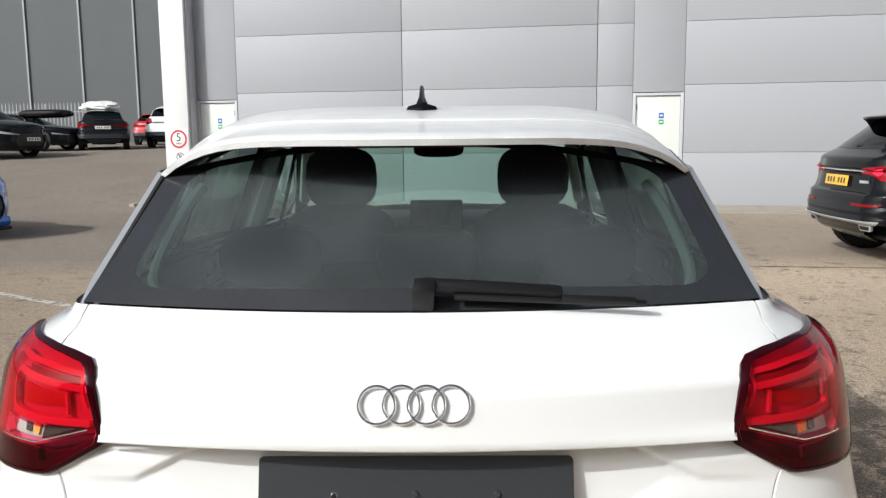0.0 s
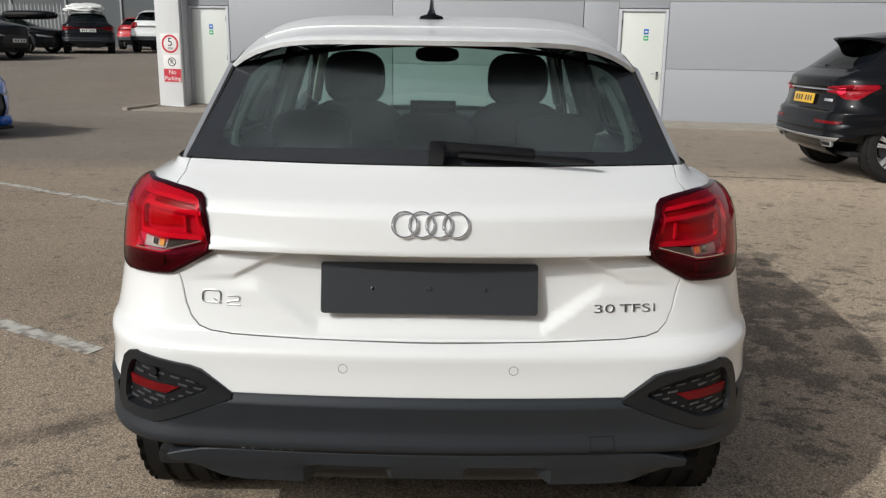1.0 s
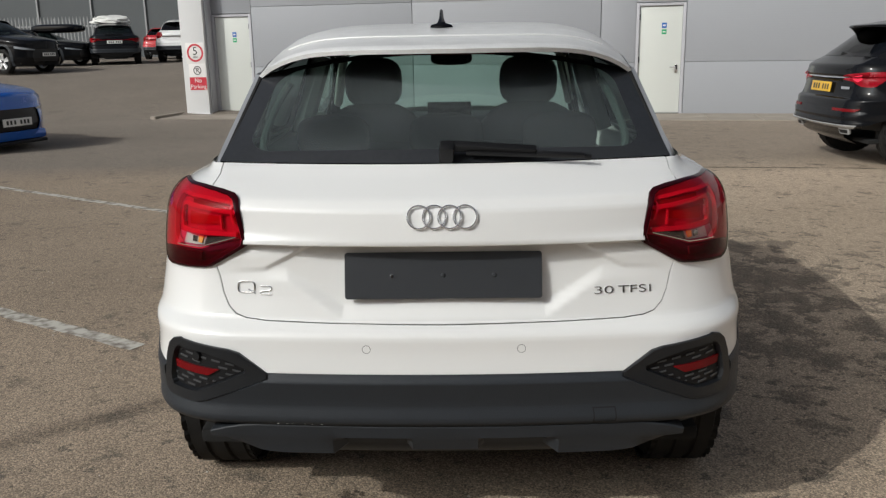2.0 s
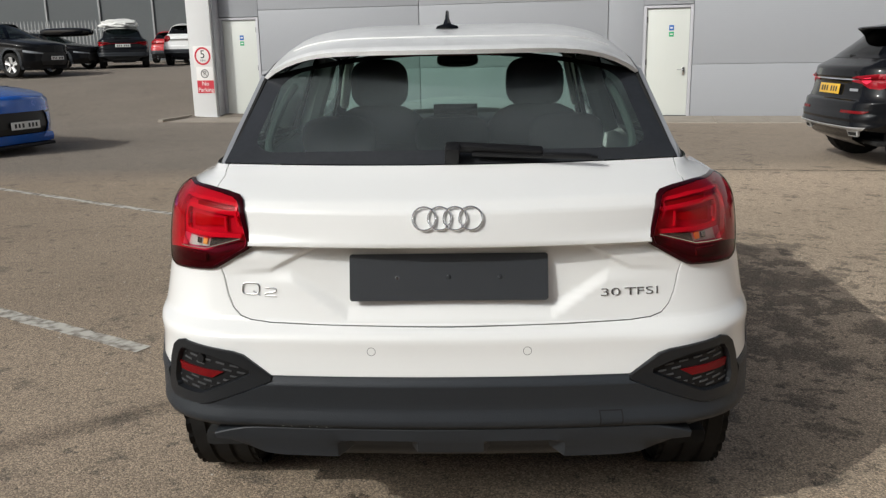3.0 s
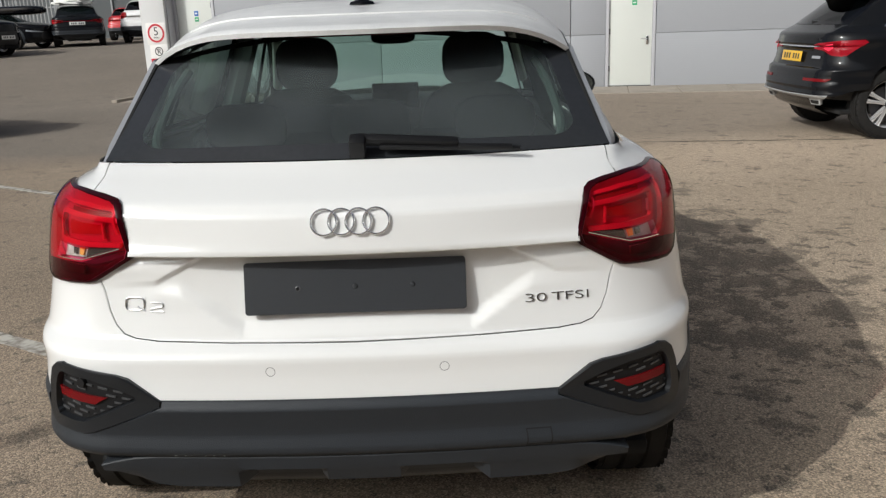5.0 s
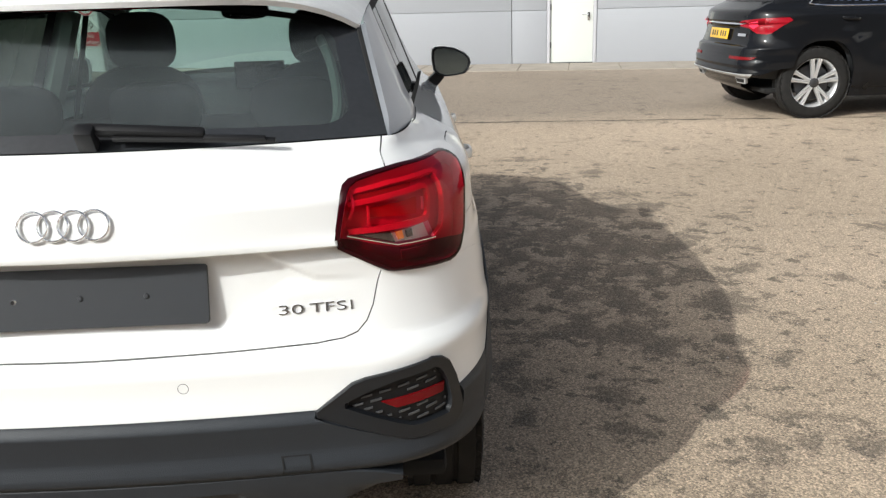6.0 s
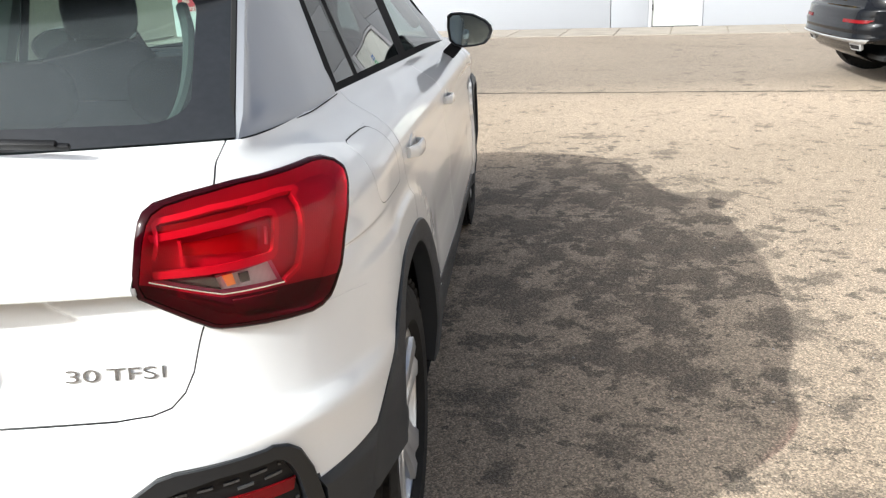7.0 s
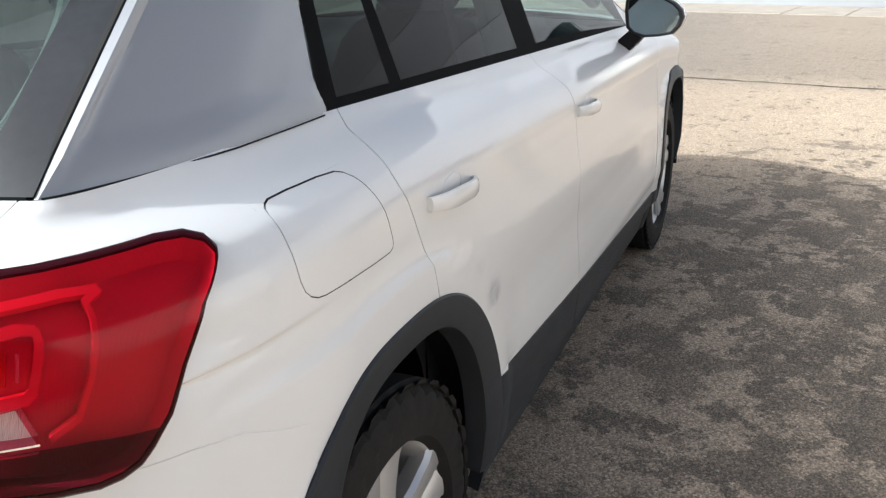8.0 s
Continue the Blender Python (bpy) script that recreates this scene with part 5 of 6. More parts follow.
    for x in xs:
        a = abs(x)
        back = .022 * float(np.interp(a, [.088, .105, .265, .305], [0, 1, 1, 0]))
        low = float(np.interp(a, [.088, .105, .265, .305, .47, .51, .58, .645], [.337, .345, .345, .321, .321, .328, .355, .372]))
        y0 = float(body.pts(*X(a, .426))[1]) + .009
        crease = max(low + .004, .376)
        rim = float(np.interp(a, [.0, .50, .56, .61, .645], [.4115, .4125, .408, .397, .385]))
        crease = min(crease, rim - .006)
        verts += [(x, y0 + .05, rim), (x, y0 + .002, rim), (x, y0, rim - .003), (x, y0 + .004, crease), (x, y0 + .010 + back * min(1, (crease - low) / .02), min(crease - .002, .364)), (x, y0 + .020 + back, low), (x, y0 + .028 + back, low - .004), (x, y0 + .30, low + .02)]
    n = 8
    faces = [(i * n + k, i * n + k + 1, (i + 1) * n + k + 1, (i + 1) * n + k) for i in range(len(xs) - 1) for k in range(n - 1)]
    mesh_object("valance", verts, faces, CLAD, car, "stepped grey plastic valance", 30)
    # blank number plate, tilted with the tailgate
    tilt = math.degrees(math.atan2(.03, .12))
    pm = pose(0, .0725, .8085, -tilt)
    pb = bmesh.new()
    edge = []
    for cx, cz, a0 in ((.253, .054, 0), (-.253, .054, 90), (-.253, -.054, 180), (.253, -.054, 270)):
        edge += [(cx + .008 * math.cos(radians(a0 + 18 * k)), cz + .008 * math.sin(radians(a0 + 18 * k))) for k in range(6)]
    rings = [[pb.verts.new((x * f, y, z * f)) for x, z in edge] for y, f in ((.004, 1), (-.002, 1), (-.003, .996))]
    for p, q in zip(rings, rings[1:]):
        for k in range(len(edge)):
            pb.faces.new((p[k], p[(k + 1) % len(edge)], q[(k + 1) % len(edge)], q[k]))
    pb.faces.new(rings[-1])
    pb.faces.new(rings[0][::-1])
    plate = part("number_plate", pb, PLATE, car, "blank dark grey number plate")
    plate.data.transform(pm)
    for x, z in ((-.135, -.002), (0, 0), (.135, .0)):
        bm = bmesh.new()
        bmesh.ops.create_cone(bm, segments=14, radius1=.0065, radius2=.004, depth=.004, cap_ends=True)
        bmesh.ops.transform(bm, matrix=pm @ pose(x, -.005, z, 90), verts=bm.verts)
        part("screw", bm, CHROME if x < 0 else PLATE, plate)
    # four chrome rings
    for k in range(4):
        verts, faces = [], []
        n, m2 = 44, 10
        for i in range(n):
            a = 2 * math.pi * i / n
            for j in range(m2):
                b = 2 * math.pi * j / m2
                r = .0297 + .0027 * math.cos(b)
                verts.append((r * math.cos(a), .003 * math.sin(b), r * math.sin(a)))
        for i in range(n):
            for j in range(m2):
                faces.append((i * m2 + j, ((i + 1) % n) * m2 + j, ((i + 1) % n) * m2 + (j + 1) % m2, i * m2 + (j + 1) % m2))
        x = (-1.5 + k) * .0398
        o = mesh_object("emblem_ring", verts, faces, EMBLEM, car)
        o.data.transform(pose(x, .0455 + (.0012 if k % 2 else 0), .9705, -18))
    # engine badge, and a plain badge on the other side
    face_at = lambda x, z: body.pts(*X(abs(x), z))[1]
    slope = math.degrees(math.atan2(face_at(.53, .76) - face_at(.42, .76), .11))
    for ch, x, wide in (("3", .4110, 2.05), ("0", .4395, 2.0), ("T", .4790, 1.9), ("F", .5055, 1.8), ("S", .5305, 1.85), ("I", .551, 1.4)):
        tilt_z = math.degrees(math.atan2(face_at(x + .015, .76) - face_at(x - .015, .76), .03))
        lean = math.degrees(math.atan2(face_at(x, .77) - face_at(x, .75), .02))
        t = lettering(ch, .029, pose(x, face_at(x, .760) - .0012, .760, 90 - lean, 0, tilt_z), BADGE, car, .0018, "badge_letter")
        t.scale = (wide, 1, 1)
        t.data.offset = -0.0002
    # model badge of plain chrome shapes: a squarish ring with a foot, and a small zigzag
    mb = pose(-.533, face_at(.533, .774) - .0015, .774, -10, 0, -slope)
    mb2 = pose(-.478, face_at(.478, .766) - .0015, .766, -10, 0, -slope)

    def stroke(points, m, width=.0046):
        bm = tube([(x, 0, z) for x, z in points], width / 2, 6)
        bmesh.ops.transform(bm, matrix=m, verts=bm.verts)
        part("badge", bm, BADGE, car)
    squircle = [(.0235 * math.copysign(abs(math.cos(q)) ** .55, math.cos(q)), .0155 * math.copysign(abs(math.sin(q)) ** .55, math.sin(q))) for q in np.linspace(0, 2 * math.pi, 33)]
    stroke(squircle, mb)
    stroke([(.006, -.006), (.026, -.0175)], mb)
    stroke([(-.015, .0115), (.011, .0115), (.0155, .0085), (.0155, .004), (.011, .0005), (-.010, -.002), (-.0155, -.005), (-.0155, -.0105), (.017, -.0105)], mb2, .0042)
    # spoiler brake light, aerial, wiper
    part("high_brake_light", box((.30, .03, .008), (0, .385, 1.3765), .003), REDDARK, car)
    bm = bmesh.new()
    rings = []
    for z, w2, l0, l1 in ((0, .038, -.055, .095), (.008, .034, -.050, .080), (.014, .014, -.042, .055), (.03, .0075, -.038, .018), (.054, .0055, -.036, -.010), (.058, .003, -.035, -.022)):
        rings.append([bm.verts.new((x, y, z)) for x, y in ((-w2, l0 * .6), (0, l0), (w2, l0 * .6), (w2 * .7, l1 * .7), (0, l1), (-w2 * .7, l1 * .7))])
    for p, q in zip(rings, rings[1:]):
        for k in range(6):
            bm.faces.new((p[k], p[(k + 1) % 6], q[(k + 1) % 6], q[k]))
    bm.faces.new(rings[-1])
    bm.faces.new(rings[0][::-1])
    bmesh.ops.translate(bm, verts=bm.verts, vec=(-.012, .86, 1.457))
    part("aerial", bm, GLOSS, car, "black shark-fin roof aerial")
    wip = part("rear_wiper", box((.25, .022, .026), m=pose(.132, .212, 1.126, 40, 4, 1), bevel=.008), BLACK, car, "black rear wiper arm")
    part("pivot", box((.040, .034, .058), m=pose(.012, .204, 1.118, 38, 4, 0), bevel=.009), BLACK, wip)
    part("blade", box((.34, .010, .010), m=pose(.235, .207, 1.107, 40, 2.5, 1), bevel=.003), BLACK, wip)
    part("blade_clip", box((.13, .012, .014), m=pose(.32, .207, 1.106, 40, 2.5, 1), bevel=.003), BLACK, wip)
    # door mirrors
    for s in (1, -1):
        outline = [(.822, 1.030), (.815, 1.085), (.818, 1.128), (.832, 1.140), (.870, 1.142), (.925, 1.133), (.975, 1.108), (.997, 1.085), (1.003, 1.062), (.992, 1.032), (.972, 1.011), (.930, 1.003), (.880, .999), (.842, 1.010)]

        def loft(rings, closed=True):
            """Rings of the mirror's outline, each shrunk about its middle and set at its depth."""
            bm = bmesh.new()
            made = [[bm.verts.new(((.905 + (x - .905) * k) * s, y + .035 * max(0, x - .9), 1.068 + (z - 1.068) * k)) for x, z in outline] for y, k in rings]
            for p, q in zip(made, made[1:]):
                for i in range(len(p)):
                    bm.faces.new((p[i], p[(i + 1) % len(p)], q[(i + 1) % len(p)], q[i]))
            if closed:
                bm.faces.new(made[-1][::-1])
            bmesh.ops.recalc_face_normals(bm, faces=bm.faces)
            return bm
        m = part("door_mirror", loft([(2.512, .855), (2.503, .89), (2.500, .95), (2.506, .99), (2.522, 1.0), (2.545, 1.0), (2.575, .9)]), BLACK, car, "black door mirror")
        part("cap", loft([(2.538, .99), (2.540, 1.02), (2.575, 1.0), (2.610, .90), (2.632, .70), (2.640, .40)]), PAINT, m, "white mirror cap")
        part("mirror_glass", loft([(2.513, .87), (2.509, .862)]), MIRROR, m)
        foot = bmesh.new()
        near, back = ([foot.verts.new((x * s, y, z)) for x, z in ((.792, .985), (.838, 1.026), (.878, 1.002), (.850, .968), (.822, .943), (.785, .940))] for y in (2.512, 2.60))
        for i in range(6):
            foot.faces.new((near[i], near[(i + 1) % 6], back[(i + 1) % 6], back[i]))
        foot.faces.new(near[::-1])
        foot.faces.new(back)
        bmesh.ops.bevel(foot, geom=foot.edges[:], offset=.006, segments=2, affect="EDGES")
        bmesh.ops.recalc_face_normals(foot, faces=foot.faces)
        part("arm", foot, BLACK, m)
    # pale trim round the inside of the rear window
    for s in (1, -1):
        part("tailgate_trim", tube([(x * s, y, z) for x, y, z in chaikin([(.478, .565, 1.29), (.503, .52, 1.245), (.520, .455, 1.19), (.528, .39, 1.14), (.522, .345, 1.105), (.49, .325, 1.09), (.44, .315, 1.082)], 2)], .012, 8), TRIMGREY, car)
    cabin(car)
    return body


def cabin(car):
    """What shows through the glass: seats, headrests, shelf, dashboard, wheel."""
    for x in (-.36, .36):
        seat = part("front_seat", blob((.5, .16, .66), (0, 0, 0), 3.2, m=pose(x, 1.80, .82, -14)), CLOTH, car, "dark cloth front seat")
        part("cushion", blob((.5, .5, .2), (x, 2.05, .52), 3.2), CLOTH, seat)
        part("headrest", blob((.27, .11, .23), (x, 1.90, 1.235), 3.0), CLOTH, seat)
        for dx in (-.05, .05):
            part("headrest_rod", tube([(x + dx, 1.90, 1.05), (x + dx, 1.90, 1.2)], .007), CHROME, seat)
    bench = part("rear_bench", blob((1.24, .16, .6), (0, 0, 0), 4, m=pose(0, .82, .78, -12)), CLOTH, car, "dark cloth rear bench")
    for x in (-.38, 0, .38):
        part("headrest", blob((.25, .09, .15), (x, .76, 1.105), 3), CLOTH, bench)
    part("parcel_shelf", box((1.22, .5, .025), (0, .52, 1.0), .008), CLOTH, car)
    dash = part("dashboard", blob((1.4, .5, .32), (0, 2.85, .86), 4), CABIN, car)
    part("screen", box((.24, .03, .13), (-.02, 2.6, 1.03), .006), GLOSS, dash)
    verts, faces = [], []
    for i in range(36):
        a = 2 * math.pi * i / 36
        for j in range(8):
            b = 2 * math.pi * j / 8
            r = .175 + .014 * math.cos(b)
            verts.append((r * math.cos(a), .014 * math.sin(b), r * math.sin(a)))
    for i in range(36):
        for j in range(8):
            faces.append((i * 8 + j, ((i + 1) % 36) * 8 + j, ((i + 1) % 36) * 8 + (j + 1) % 8, i * 8 + (j + 1) % 8))
    o = mesh_object("steering_wheel", verts, faces, CABIN, car)
    o.data.transform(pose(.36, 2.42, .93, -25))
    part("spoke", box((.33, .03, .05), (.36, 2.44, .92), .01), CABIN, o)
    part("rear_view_mirror", blob((.21, .04, .07), (0, 2.24, 1.335), 3), GLOSS, car)
    for s in (1, -1):
        part("pillar_trim", tube([(.55 * s, 2.28, 1.34), (.655 * s, 2.75, 1.09)], .026, 8), LIGHTTRIM, car)
        part("pillar_trim", tube([(.57 * s, 1.76, 1.36), (.68 * s, 1.74, 1.02)], .045, 8), LIGHTTRIM, car, "pale grey pillar trim")
        part("seat_belt", box((.004, .05, .5), m=pose(.55 * s, 1.70, 1.1, 0, -14 * s)), CABIN, car)


EMBLEM = material("bright_chrome", (0.93, 0.935, 0.95), 0.2, 1.0)
BADGE = material("satin_chrome", (0.80, 0.81, 0.82), 0.26, 1.0)
VENT = material("black_vent_plastic", (0.012, 0.0135, 0.016), 0.34, 0, 0.0, 0.3, 12, 0.2, 500, None, 0.4)
SCUFF = material("bare_scuff", (0.6, 0.6, 0.58), 0.7, 0, 0, 0.3, 60)
REDSMOKE = lens("smoky_red_panel", (0.34, 0.05, 0.045), 0.3)
LAMPRED = lens("red_lamp_housing", (0.72, 0.15, 0.27), 0.35, 0.1, 120)
LENSRED = glass("red_lens_plastic", (0.75, 0.13, 0.21), 0, 0.015)
LENSDARK = glass("smoked_lens_plastic", (0.17, 0.03, 0.06), 0, 0.012)
LENSCLEAR = glass("clear_lens_plastic", (0.93, 0.93, 0.92), 0, 0.04)
SMOKED = material("dark_chrome", (0.12, 0.1, 0.1), 0.15, 0.9, 1.0)
REFLECT = lens("red_reflector", (0.15, 0.004, 0.006), 0.2, 0.3, 300)
DASH = material("grille_dash", (0.06, 0.062, 0.066), 0.3, 0, 0.3)
make_hero()


def car_place(x, y, heading, z=0.0):
    """Pose of a car whose rear axle's middle stands at x, y and that drives towards heading (degrees from +x)."""
    return pose(x, y, z, 0, 0, heading - 90) @ pose(0, -0.765, 0)


def parked(name, m, label, paint, scale, glass_mat, **kw):
    car = thing(name, m, label, "car", "parked cars")
    body = Body(HERO_ROWS, scale=scale)
    lamp_mat = kw.pop("lamp_mat", RED)
    d = build_car(car, body, paint, kw.pop("blade", paint), False, glass_mat, **kw)
    for s in (1, -1):
        body.shell("tail_light", d["lamp_f"], lamp_mat, car, "", (s,), .004, .02)
    return car, body, d


NAVY = material("black_metallic_paint", (0.008, 0.0085, 0.010), 0.12, 0, 0.22, 0.2, 4, 0, 200, None, 0.12)
NAVY.node_tree.nodes["Principled BSDF"].inputs["Coat Roughness"].default_value = 0.03
BLUE = material("blue_paint", (0.01, 0.12, 0.55), 0.25, 0.2, 1.0, 0.1, 3)
REDPAINT = material("red_paint", (0.5, 0.01, 0.015), 0.25, 0, 1.0, 0.1, 3)
LITRED = lens("bright_red_tail_lens", (0.26, 0.004, 0.012), 0.2, 0.3, 60)
YELLOW = material("yellow_plate", (0.75, 0.45, 0.03), 0.4, 0, 0.4, 0.1, 10)
WHITEPLATE = material("white_plate", (0.75, 0.75, 0.72), 0.4, 0, 0.4, 0.1, 10)


def number_plate(car, m, mat):
    p = part("number_plate", box((.52, .01, .112), (0, 0, 0), .003), mat, car)
    p.matrix_local = m
    for k, (x, w) in enumerate(((-.185, .055), (-.12, .05), (-.05, .05), (.06, .05), (.125, .05), (.19, .05))):
        part("bar", box((w * .7, .004, .06), (x, -.006, 0), .002), BLACKSIGN, p)



def suv_lamp(dense, X, Y):
    return dense(X, [(.42, .86), (.42, .885), (.56, .93)], 3) + dense(Y, [(.20, .94), (.40, .945), (.43, .92), (.33, .86), (.25, .80), (.2, .79)], 3) + dense(X, [(.70, .80), (.60, .845), (.42, .86)], 3)


suv, sb, sd = parked("estate_suv", car_place(4.95, 7.95, 0.0), "black sport utility car with yellow rear plate", NAVY, (1.05, 1.12, 1.10), DARKGLASS, wheel_r=.375, chrome_line=True, clad=NAVY, arch=False, lamp_shape=suv_lamp, spokes=10, lamp_mat=LITRED)
number_plate(suv, pose(0, .05, .86, -8), YELLOW)
blue, _, _ = parked("blue_hatchback", car_place(-9.62, 10.97, -18.0), "bright blue hatchback with black grille", BLUE, (1.0, 1.0, .95), DARKGLASS)
number_plate(blue, pose(0, 4.175, .42, 0, 0, 180), WHITEPLATE)
front_suv, _, _ = parked("black_suv", car_place(-16.6, 25.6, -18.0, ground_height(0, 25)), "glossy black sport utility car seen from the front", NAVY, (1.06, 1.12, 1.14), DARKGLASS, wheel_r=.37)
rear_suv, rb, rd = parked("dark_suv", car_place(-12.85, 29.5, 112.0, ground_height(0, 29.5)), "black sport utility car with a white bundle on its roof", NAVY, (1.02, 1.1, 1.0), DARKGLASS, wheel_r=.37, lamp_shape=suv_lamp)
parked("dark_saloon", car_place(-17.3, 29.6, -10.0, ground_height(0, 30)), "dark estate car with a roof box", NAVY, (1.03, 1.1, .88), DARKGLASS)
parked("red_car", car_place(-13.25, 36.0, 95.0, ground_height(0, 36)), "bright red hatchback parked by the fence", REDPAINT, (1.0, 1.0, .95), DARKGLASS)
parked("white_suv", car_place(-11.05, 31.6, 95.0, ground_height(0, 31)), "white sport utility car seen from behind", PAINT, (1.04, 1.08, 1.1), DARKGLASS)


number_plate(front_suv, pose(0, 4.69, .56, 0, 0, 180), WHITEPLATE)
number_plate(rear_suv, pose(0, .045, .80, -8), WHITEPLATE)
rb.shell("light_bar", split(rb.grid(list(np.linspace(0, .7, 20)), list(np.linspace(.85, .90, 6))), [[rd["X"](-.01, .868), rd["X"](.5, .868), rd["X"](.5, .884), rd["X"](-.01, .884)]])[0], REDMID, rear_suv, "thin red light bar", (1, -1), .006, .01)
part("front_lip", box((1.30, .40, .16), (0, 3.86, .215), .07), BLUE, blue)
part("splitter", box((1.24, .40, .05), (0, 3.88, .115), .02), BLACK, blue)


# ---- details of the black sport utility car ----
SATIN = material("satin_silver_plastic", (0.5, 0.51, 0.52), 0.35, 0.3, 0, 0.15, 9)


def suv_details():
    _, sy, sz = sb.scale
    sub = sb.grid(list(np.linspace(0, 1.5, 60)), list(np.linspace(.25, 1.0, 50)))
    at = lambda polys: split(sub, polys)[0]
    X, Y = sd["X"], sd["Y"]
    sb.shell("chrome_bar", at([[X(-.01, .873), X(.52, .873), X(.52, .889), X(-.01, .889)]]), CHROME, suv, "chrome strip across the tailgate", (1, -1), .012, .014)
    for s in (1, -1):
        sb.shell("reflector", at([[X(.42, .555), X(.74, .555), X(.78, .585), X(.42, .585)]]), REFLECT, suv, "", (s,), .008, .008)
        sb.shell("exhaust_trim", at([[X(.50, .335), X(.66, .335), X(.68, .392), X(.50, .392)]]), SATIN, suv, "", (s,), .02, .03)
        sb.shell("exhaust", at([[X(.515, .347), X(.645, .347), X(.655, .38), X(.515, .38)]]), GAP, suv, "", (s,), .023, .02)
        sb.shell("light_guide", at([[X(.585, .868), X(.66, .842), X(.70, .868), X(.70, .908), X(.60, .893)]]), LITGUIDE, suv, "", (s,), .007, .004)
        sb.shell("light_guide", at([[X(.44, .868), X(.57, .872), X(.57, .880), X(.44, .876)]]), LITGUIDE, suv, "", (s,), .007, .004)
        belt = []
        for y, z in ((2.7, 1.125), (2.2, 1.128), (1.6, 1.132), (1.2, 1.135), (.98, 1.138), (.84, 1.142), (.72, 1.150)):
            u, v = Y(y / sy, z / sz)
            p, nv = sb.pts(u, v), sb.normal(u, v)
            belt.append(((p[0] + nv[0] * .005) * s, p[1] + nv[1] * .005, p[2] + nv[2] * .005))
        belt += [(.80 * s, .665, 1.168), (.775 * s, .72, 1.235), (.73 * s, .84, 1.34), (.70 * s, .92, 1.39), (.66 * s, 1.08, 1.43), (.645 * s, 1.5, 1.465)]
        part("window_trim", tube(belt, .011, 8), CHROME, suv, "bright chrome trim round the side windows")
    sb.shell("diffuser_trim", at([[X(-.01, .392), X(.70, .392), X(.78, .43), X(-.01, .422)]]), SATIN, suv, "silver lower bumper strip", (1, -1), .012, .014)
    for k in range(4):
        ob = part("emblem_ring", ring_bm(.026, .031, .006, 24), CHROME, suv)
        ob.matrix_local = pose((-1.5 + k) * .04, .095, 1.03, -20)
    part("rear_wiper", tube([(0.0, .26, 1.22), (.30, .30, 1.20)], .016), BLACK, suv)
    part("badge", box((.15, .004, .028), m=pose(.52, .10, .86, -6, 0, 10)), CHROME, suv)
    part("roof_rail", tube([(.60, .9, 1.53), (.63, 1.6, 1.56), (.62, 2.4, 1.53)], .018), CHROME, suv)
    part("roof_rail", tube([(-.60, .9, 1.53), (-.63, 1.6, 1.56), (-.62, 2.4, 1.53)], .018), CHROME, suv)


suv_details()


# ---- beyond the yard ----
STEEL = material("galvanised_steel", (0.36, 0.37, 0.375), 0.55, 0.4, 0, 0.4, 3)
FARWALL = material("dark_grey_cladding", (0.10, 0.11, 0.115), 0.6, 0, 0, 0.3, 0.6)


def make_fence():
    base = ground_height(0, 36.5)
    fence = thing("fence", pose(-20, 36.5, base), "grey galvanised palisade fence with pointed pales", "fence")
    me = None
    for k in range(110):
        x = -14 + .165 * k
        if me is None:
            bm = bmesh.new()
            prof = [(-.034, 0), (-.012, -.014), (.012, -.014), (.034, 0)]
            lo = [bm.verts.new((a, b, .05)) for a, b in prof]
            hi = [bm.verts.new((a, b, 1.78)) for a, b in prof]
            tip = [bm.verts.new((a * .25, b - .01, 1.92)) for a, b in prof]
            for p, q in ((lo, hi), (hi, tip)):
                for i in range(3):
                    bm.faces.new((p[i], p[i + 1], q[i + 1], q[i]))
            ob = part("pale", bm, STEEL, fence)
            me = ob.data
        else:
            ob = new("pale", me)
            ob.parent = fence
        ob.location = (x, 0, 0)
    for z in (.4, 1.5):
        part("rail", box((18.3, .04, .06), (-4.9, .03, z)), STEEL, fence)
    for k in range(8):
        part("post", box((.07, .07, 1.85), (-14 + 2.6 * k, .07, .92)), STEEL, fence)
    hall = thing("warehouse", pose(-24, 44, base), "dark grey clad warehouse behind the fence", "building")
    part("wall", box((40, .3, 8), (0, 0, 4)), FARWALL, hall)
    part("roof", box((41, 12, .3), (0, 5.8, 8.15)), FARWALL, hall)
    part("side_wall", box((.3, 11, 8), (20, 5.65, 4)), FARWALL, hall)
    for k in range(14):
        part("mullion", box((.09, .08, 7.6), (-19 + 2.9 * k, -.19, 4)), STEEL, hall)


make_fence()


def crumpled(size, at, seed):
    bm = bmesh.new()
    bmesh.ops.create_icosphere(bm, subdivisions=4, radius=1)
    for v in bm.verts:
        n = noise.fractal(v.co * 1.7 + Vector((seed, 0, 0)), 1.0, 2.0, 4)
        v.co = Vector((v.co.x * size[0], v.co.y * size[1], v.co.z * size[2])) * (1 + .28 * n)
        v.co.z = max(v.co.z, -size[2] * .45)
    bmesh.ops.translate(bm, verts=bm.verts, vec=at)
    return bm


SHEET = material("white_plastic_sheet", (0.75, 0.75, 0.72), 0.5, 0, 0, 0.2, 3)
tagged(part("plastic_bundle", crumpled((.78, .4, .2), (-13.25, 30.2, ground_height(0, 29.5) + 1.58), 3.0), SHEET), "crumpled white plastic sheet bundle on a car roof", "bundle")
box_top = part("roof_box", blob((2.0, .85, .32), (0, 0, 0), 3.4, m=pose(-14.75, 29.15, ground_height(0, 30) + 1.30, 0, 0, -10)), GLOSS)
tagged(box_top, "glossy black roof box on a dark estate car", "roof box")


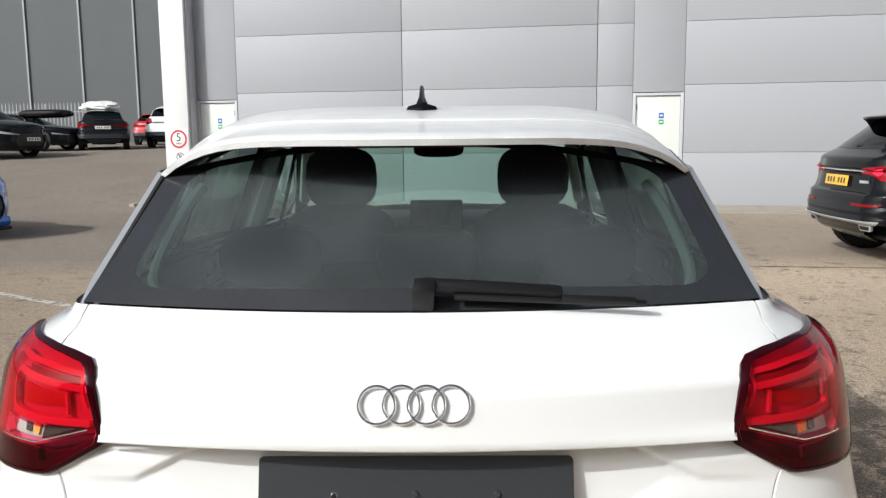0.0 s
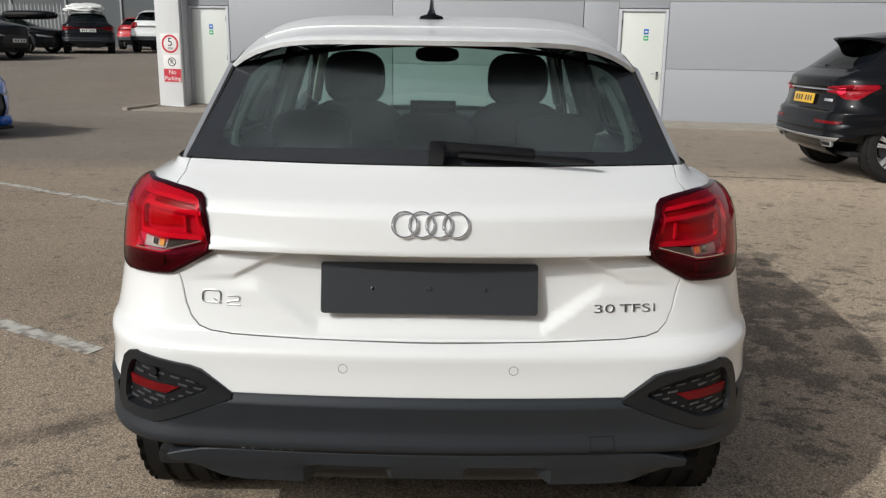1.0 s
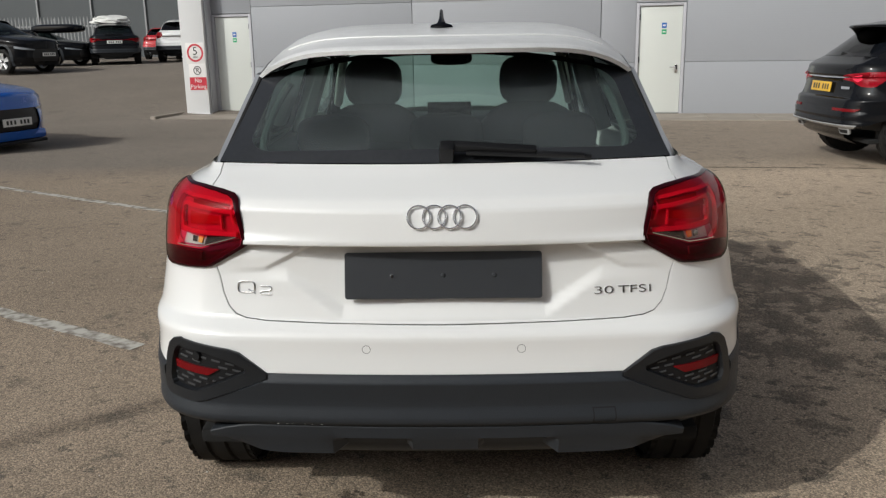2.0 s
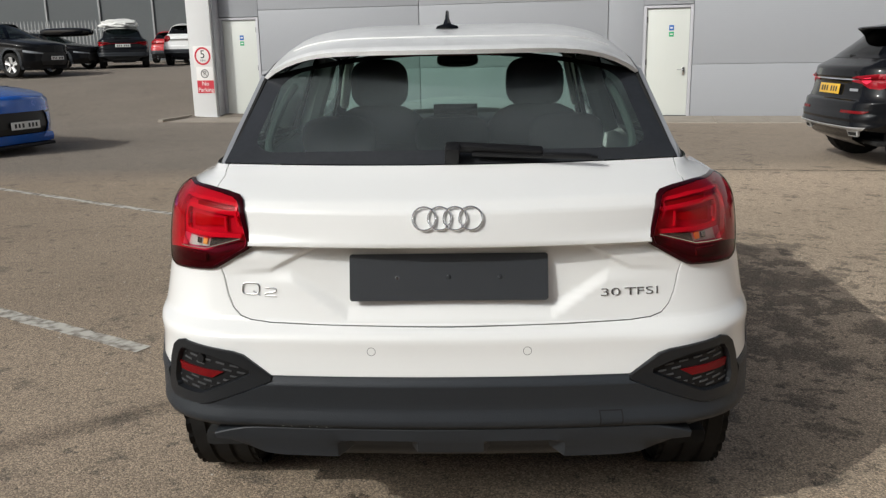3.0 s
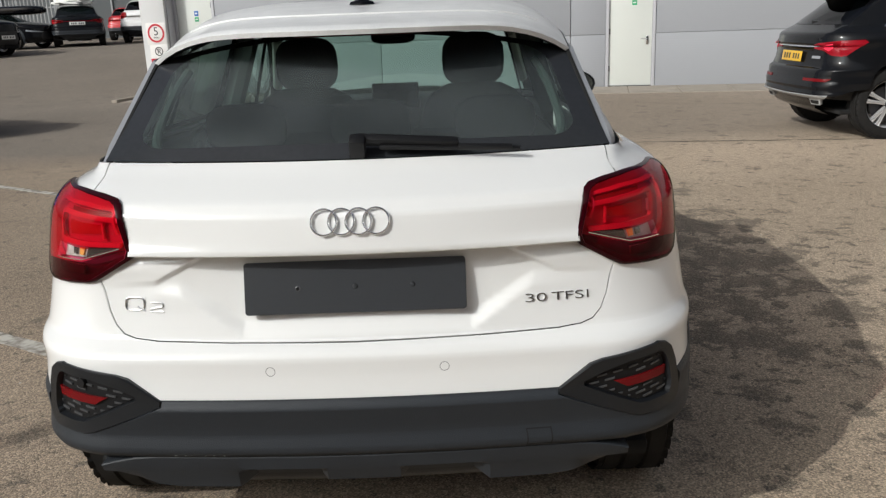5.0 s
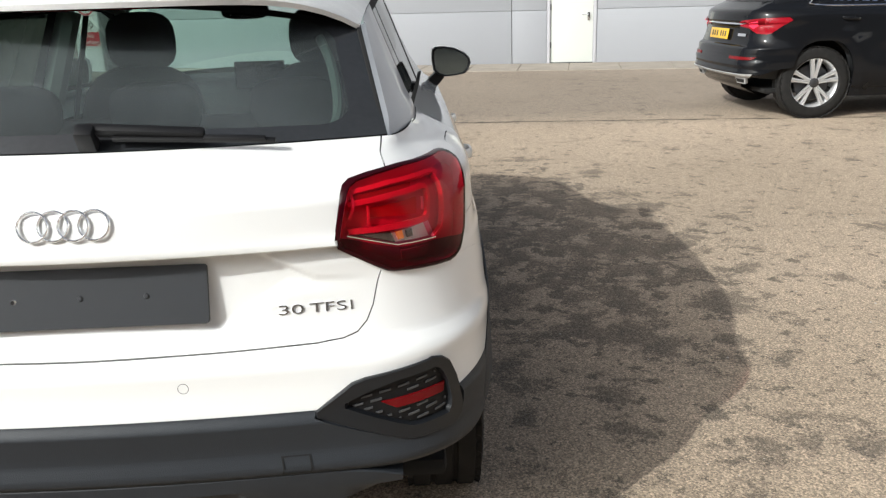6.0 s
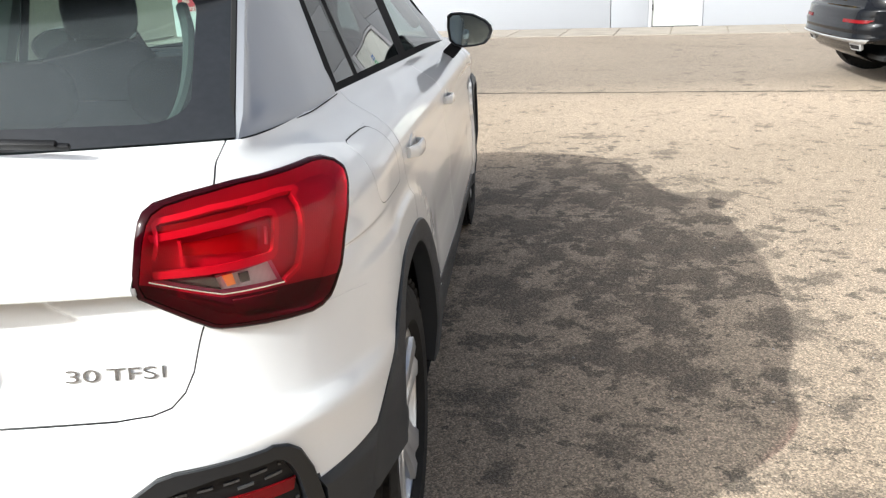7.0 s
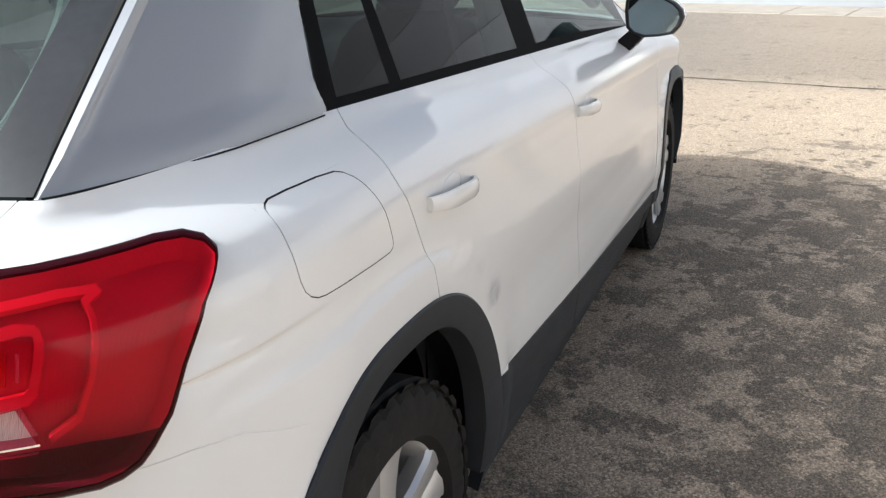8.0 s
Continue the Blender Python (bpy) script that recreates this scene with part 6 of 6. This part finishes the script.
def lamp_post():
    """Stands outside the view; its thin shadow crosses the tarmac."""
    p = thing("lamp_post", pose(-10.6, -6.45, 0), "tall grey steel lamp post at the yard's edge", "lamp post")
    part("column", tube([(0, 0, 0), (0, 0, 1.2), (0, 0, 1.25), (0, 0, 9.6)], [.09, .09, .06, .045], 12), STEEL, p)
    part("head", blob((.7, .25, .12), (.3, 0, 9.6), 3), STEEL, p)


lamp_post()

TAR = material("dark_tar_joint", (0.06, 0.05, 0.042), 0.9, 0, 0, 0.6, 9)


def tar_joint(points, width, seed):
    rng = random.Random(seed)
    verts = []
    fine_pts = []
    for a, b in zip(points, points[1:]):
        n = max(2, int((Vector(b) - Vector(a)).length / .12))
        fine_pts += [Vector(a).lerp(Vector(b), k / n) for k in range(n)]
    fine_pts.append(Vector(points[-1]))
    for k, p in enumerate(fine_pts):
        q = fine_pts[min(k + 1, len(fine_pts) - 1)] - fine_pts[max(k - 1, 0)]
        nrm = Vector((-q.y, q.x)).normalized()
        w = width * rng.uniform(.25, 1.2) / 2
        o = nrm * rng.uniform(-.012, .012)
        verts += [(*(p + o + nrm * w), .004), (*(p + o - nrm * w), .004)]
    faces = [(2 * i + 1, 2 * i, 2 * i + 2, 2 * i + 3) for i in range(len(fine_pts) - 1)]
    tagged(mesh_object("tar_joint", verts, faces, TAR, smooth=False), "ragged dark joint in the tarmac", "road joint", "tarmac joints", "structure")


tar_joint([(-3.0, 8.25), (0.9, 7.67), (3.94, 7.24), (9.0, 6.5)], .035, 3)
tar_joint([(-9.0, 10.8), (-6.0, 11.6), (-3.2, 11.2)], .03, 5)
tar_joint([(2.0, 12.6), (4.0, 11.2), (6.5, 10.4)], .025, 8)


def oil_stain(x, y, rx, ry, seed):
    """A ragged dark patch with drips round it."""
    rng = random.Random(seed)
    verts, faces = [], []

    def patch(cx, cy, ax, ay, n):
        o = len(verts)
        verts.append((cx, cy, .0042))
        for k in range(n):
            a = 2 * math.pi * k / n
            r = rng.uniform(.55, 1.1)
            verts.append((cx + ax * r * math.cos(a), cy + ay * r * math.sin(a), .0042))
        faces.extend((o, o + 1 + k, o + 1 + (k + 1) % n) for k in range(n))
    patch(x, y, rx, ry, 38)
    for k in range(9):
        a = rng.uniform(0, 6.28)
        r = rng.uniform(1.05, 1.5)
        patch(x + rx * r * math.cos(a), y + ry * r * math.sin(a), rng.uniform(.006, .018), rng.uniform(.005, .014), 9)
    tagged(mesh_object("oil_stain", verts, faces, OIL, smooth=False), "dark brown oil stain soaked into tarmac", "stain", "oil stains", "structure")


OIL = material("oil_soaked_tarmac", (0.055, 0.04, 0.03), 0.75, 0, 0, 0.8, 40, 0.6, 220, (0.15, 0.12, 0.09))


def broken_up(m, scale, low, high):
    """Let the ground show through a stain between its grains."""
    n, l = m.node_tree.nodes, m.node_tree.links
    tc, t, mr, tr, mx = (n.new("ShaderNode" + k) for k in ("TexCoord", "TexNoise", "MapRange", "BsdfTransparent", "MixShader"))
    t.inputs["Scale"].default_value, t.inputs["Detail"].default_value, t.inputs["Roughness"].default_value = scale, 6, 0.75
    l.new(tc.outputs["Object"], t.inputs["Vector"])
    l.new(t.outputs["Fac"], mr.inputs[0])
    mr.inputs[1].default_value, mr.inputs[2].default_value = low, high
    l.new(mr.outputs[0], mx.inputs[0])
    l.new(tr.outputs[0], mx.inputs[1])
    l.new(n["Principled BSDF"].outputs[0], mx.inputs[2])
    l.new(mx.outputs[0], n["Material Output"].inputs[0])


broken_up(OIL, 70, 0.44, 0.56)
oil_stain(-.66, .27, .085, .045, 1)
oil_stain(-.50, .29, .07, .05, 2)
oil_stain(-.33, .34, .035, .034, 3)
oil_stain(.98, .22, .03, .05, 5)


def grit():
    """Loose pale stones on the tarmac."""
    rng = random.Random(21)
    verts, faces = [], []
    for k in range(420):
        x, y = rng.uniform(-3.2, 4.2), rng.uniform(-.6, 5.5)
        s = rng.choice((.0025, .003, .004, .006))
        o = len(verts)
        for i in range(5):
            a = 6.283 * i / 5 + rng.random()
            verts.append((x + s * rng.uniform(.7, 1.3) * math.cos(a), y + s * rng.uniform(.7, 1.3) * math.sin(a), .0005))
        verts.append((x, y, s * rng.uniform(.7, 1.1)))
        faces.extend((o + i, o + (i + 1) % 5, o + 5) for i in range(5))
    tagged(mesh_object("grit", verts, faces, STONE, smooth=False), "scattered small pale stones on tarmac", "grit", kind="stuff")


STONE = material("pale_grit", (0.5, 0.46, 0.4), 0.85, 0, 0, 0.4, 90)
grit()
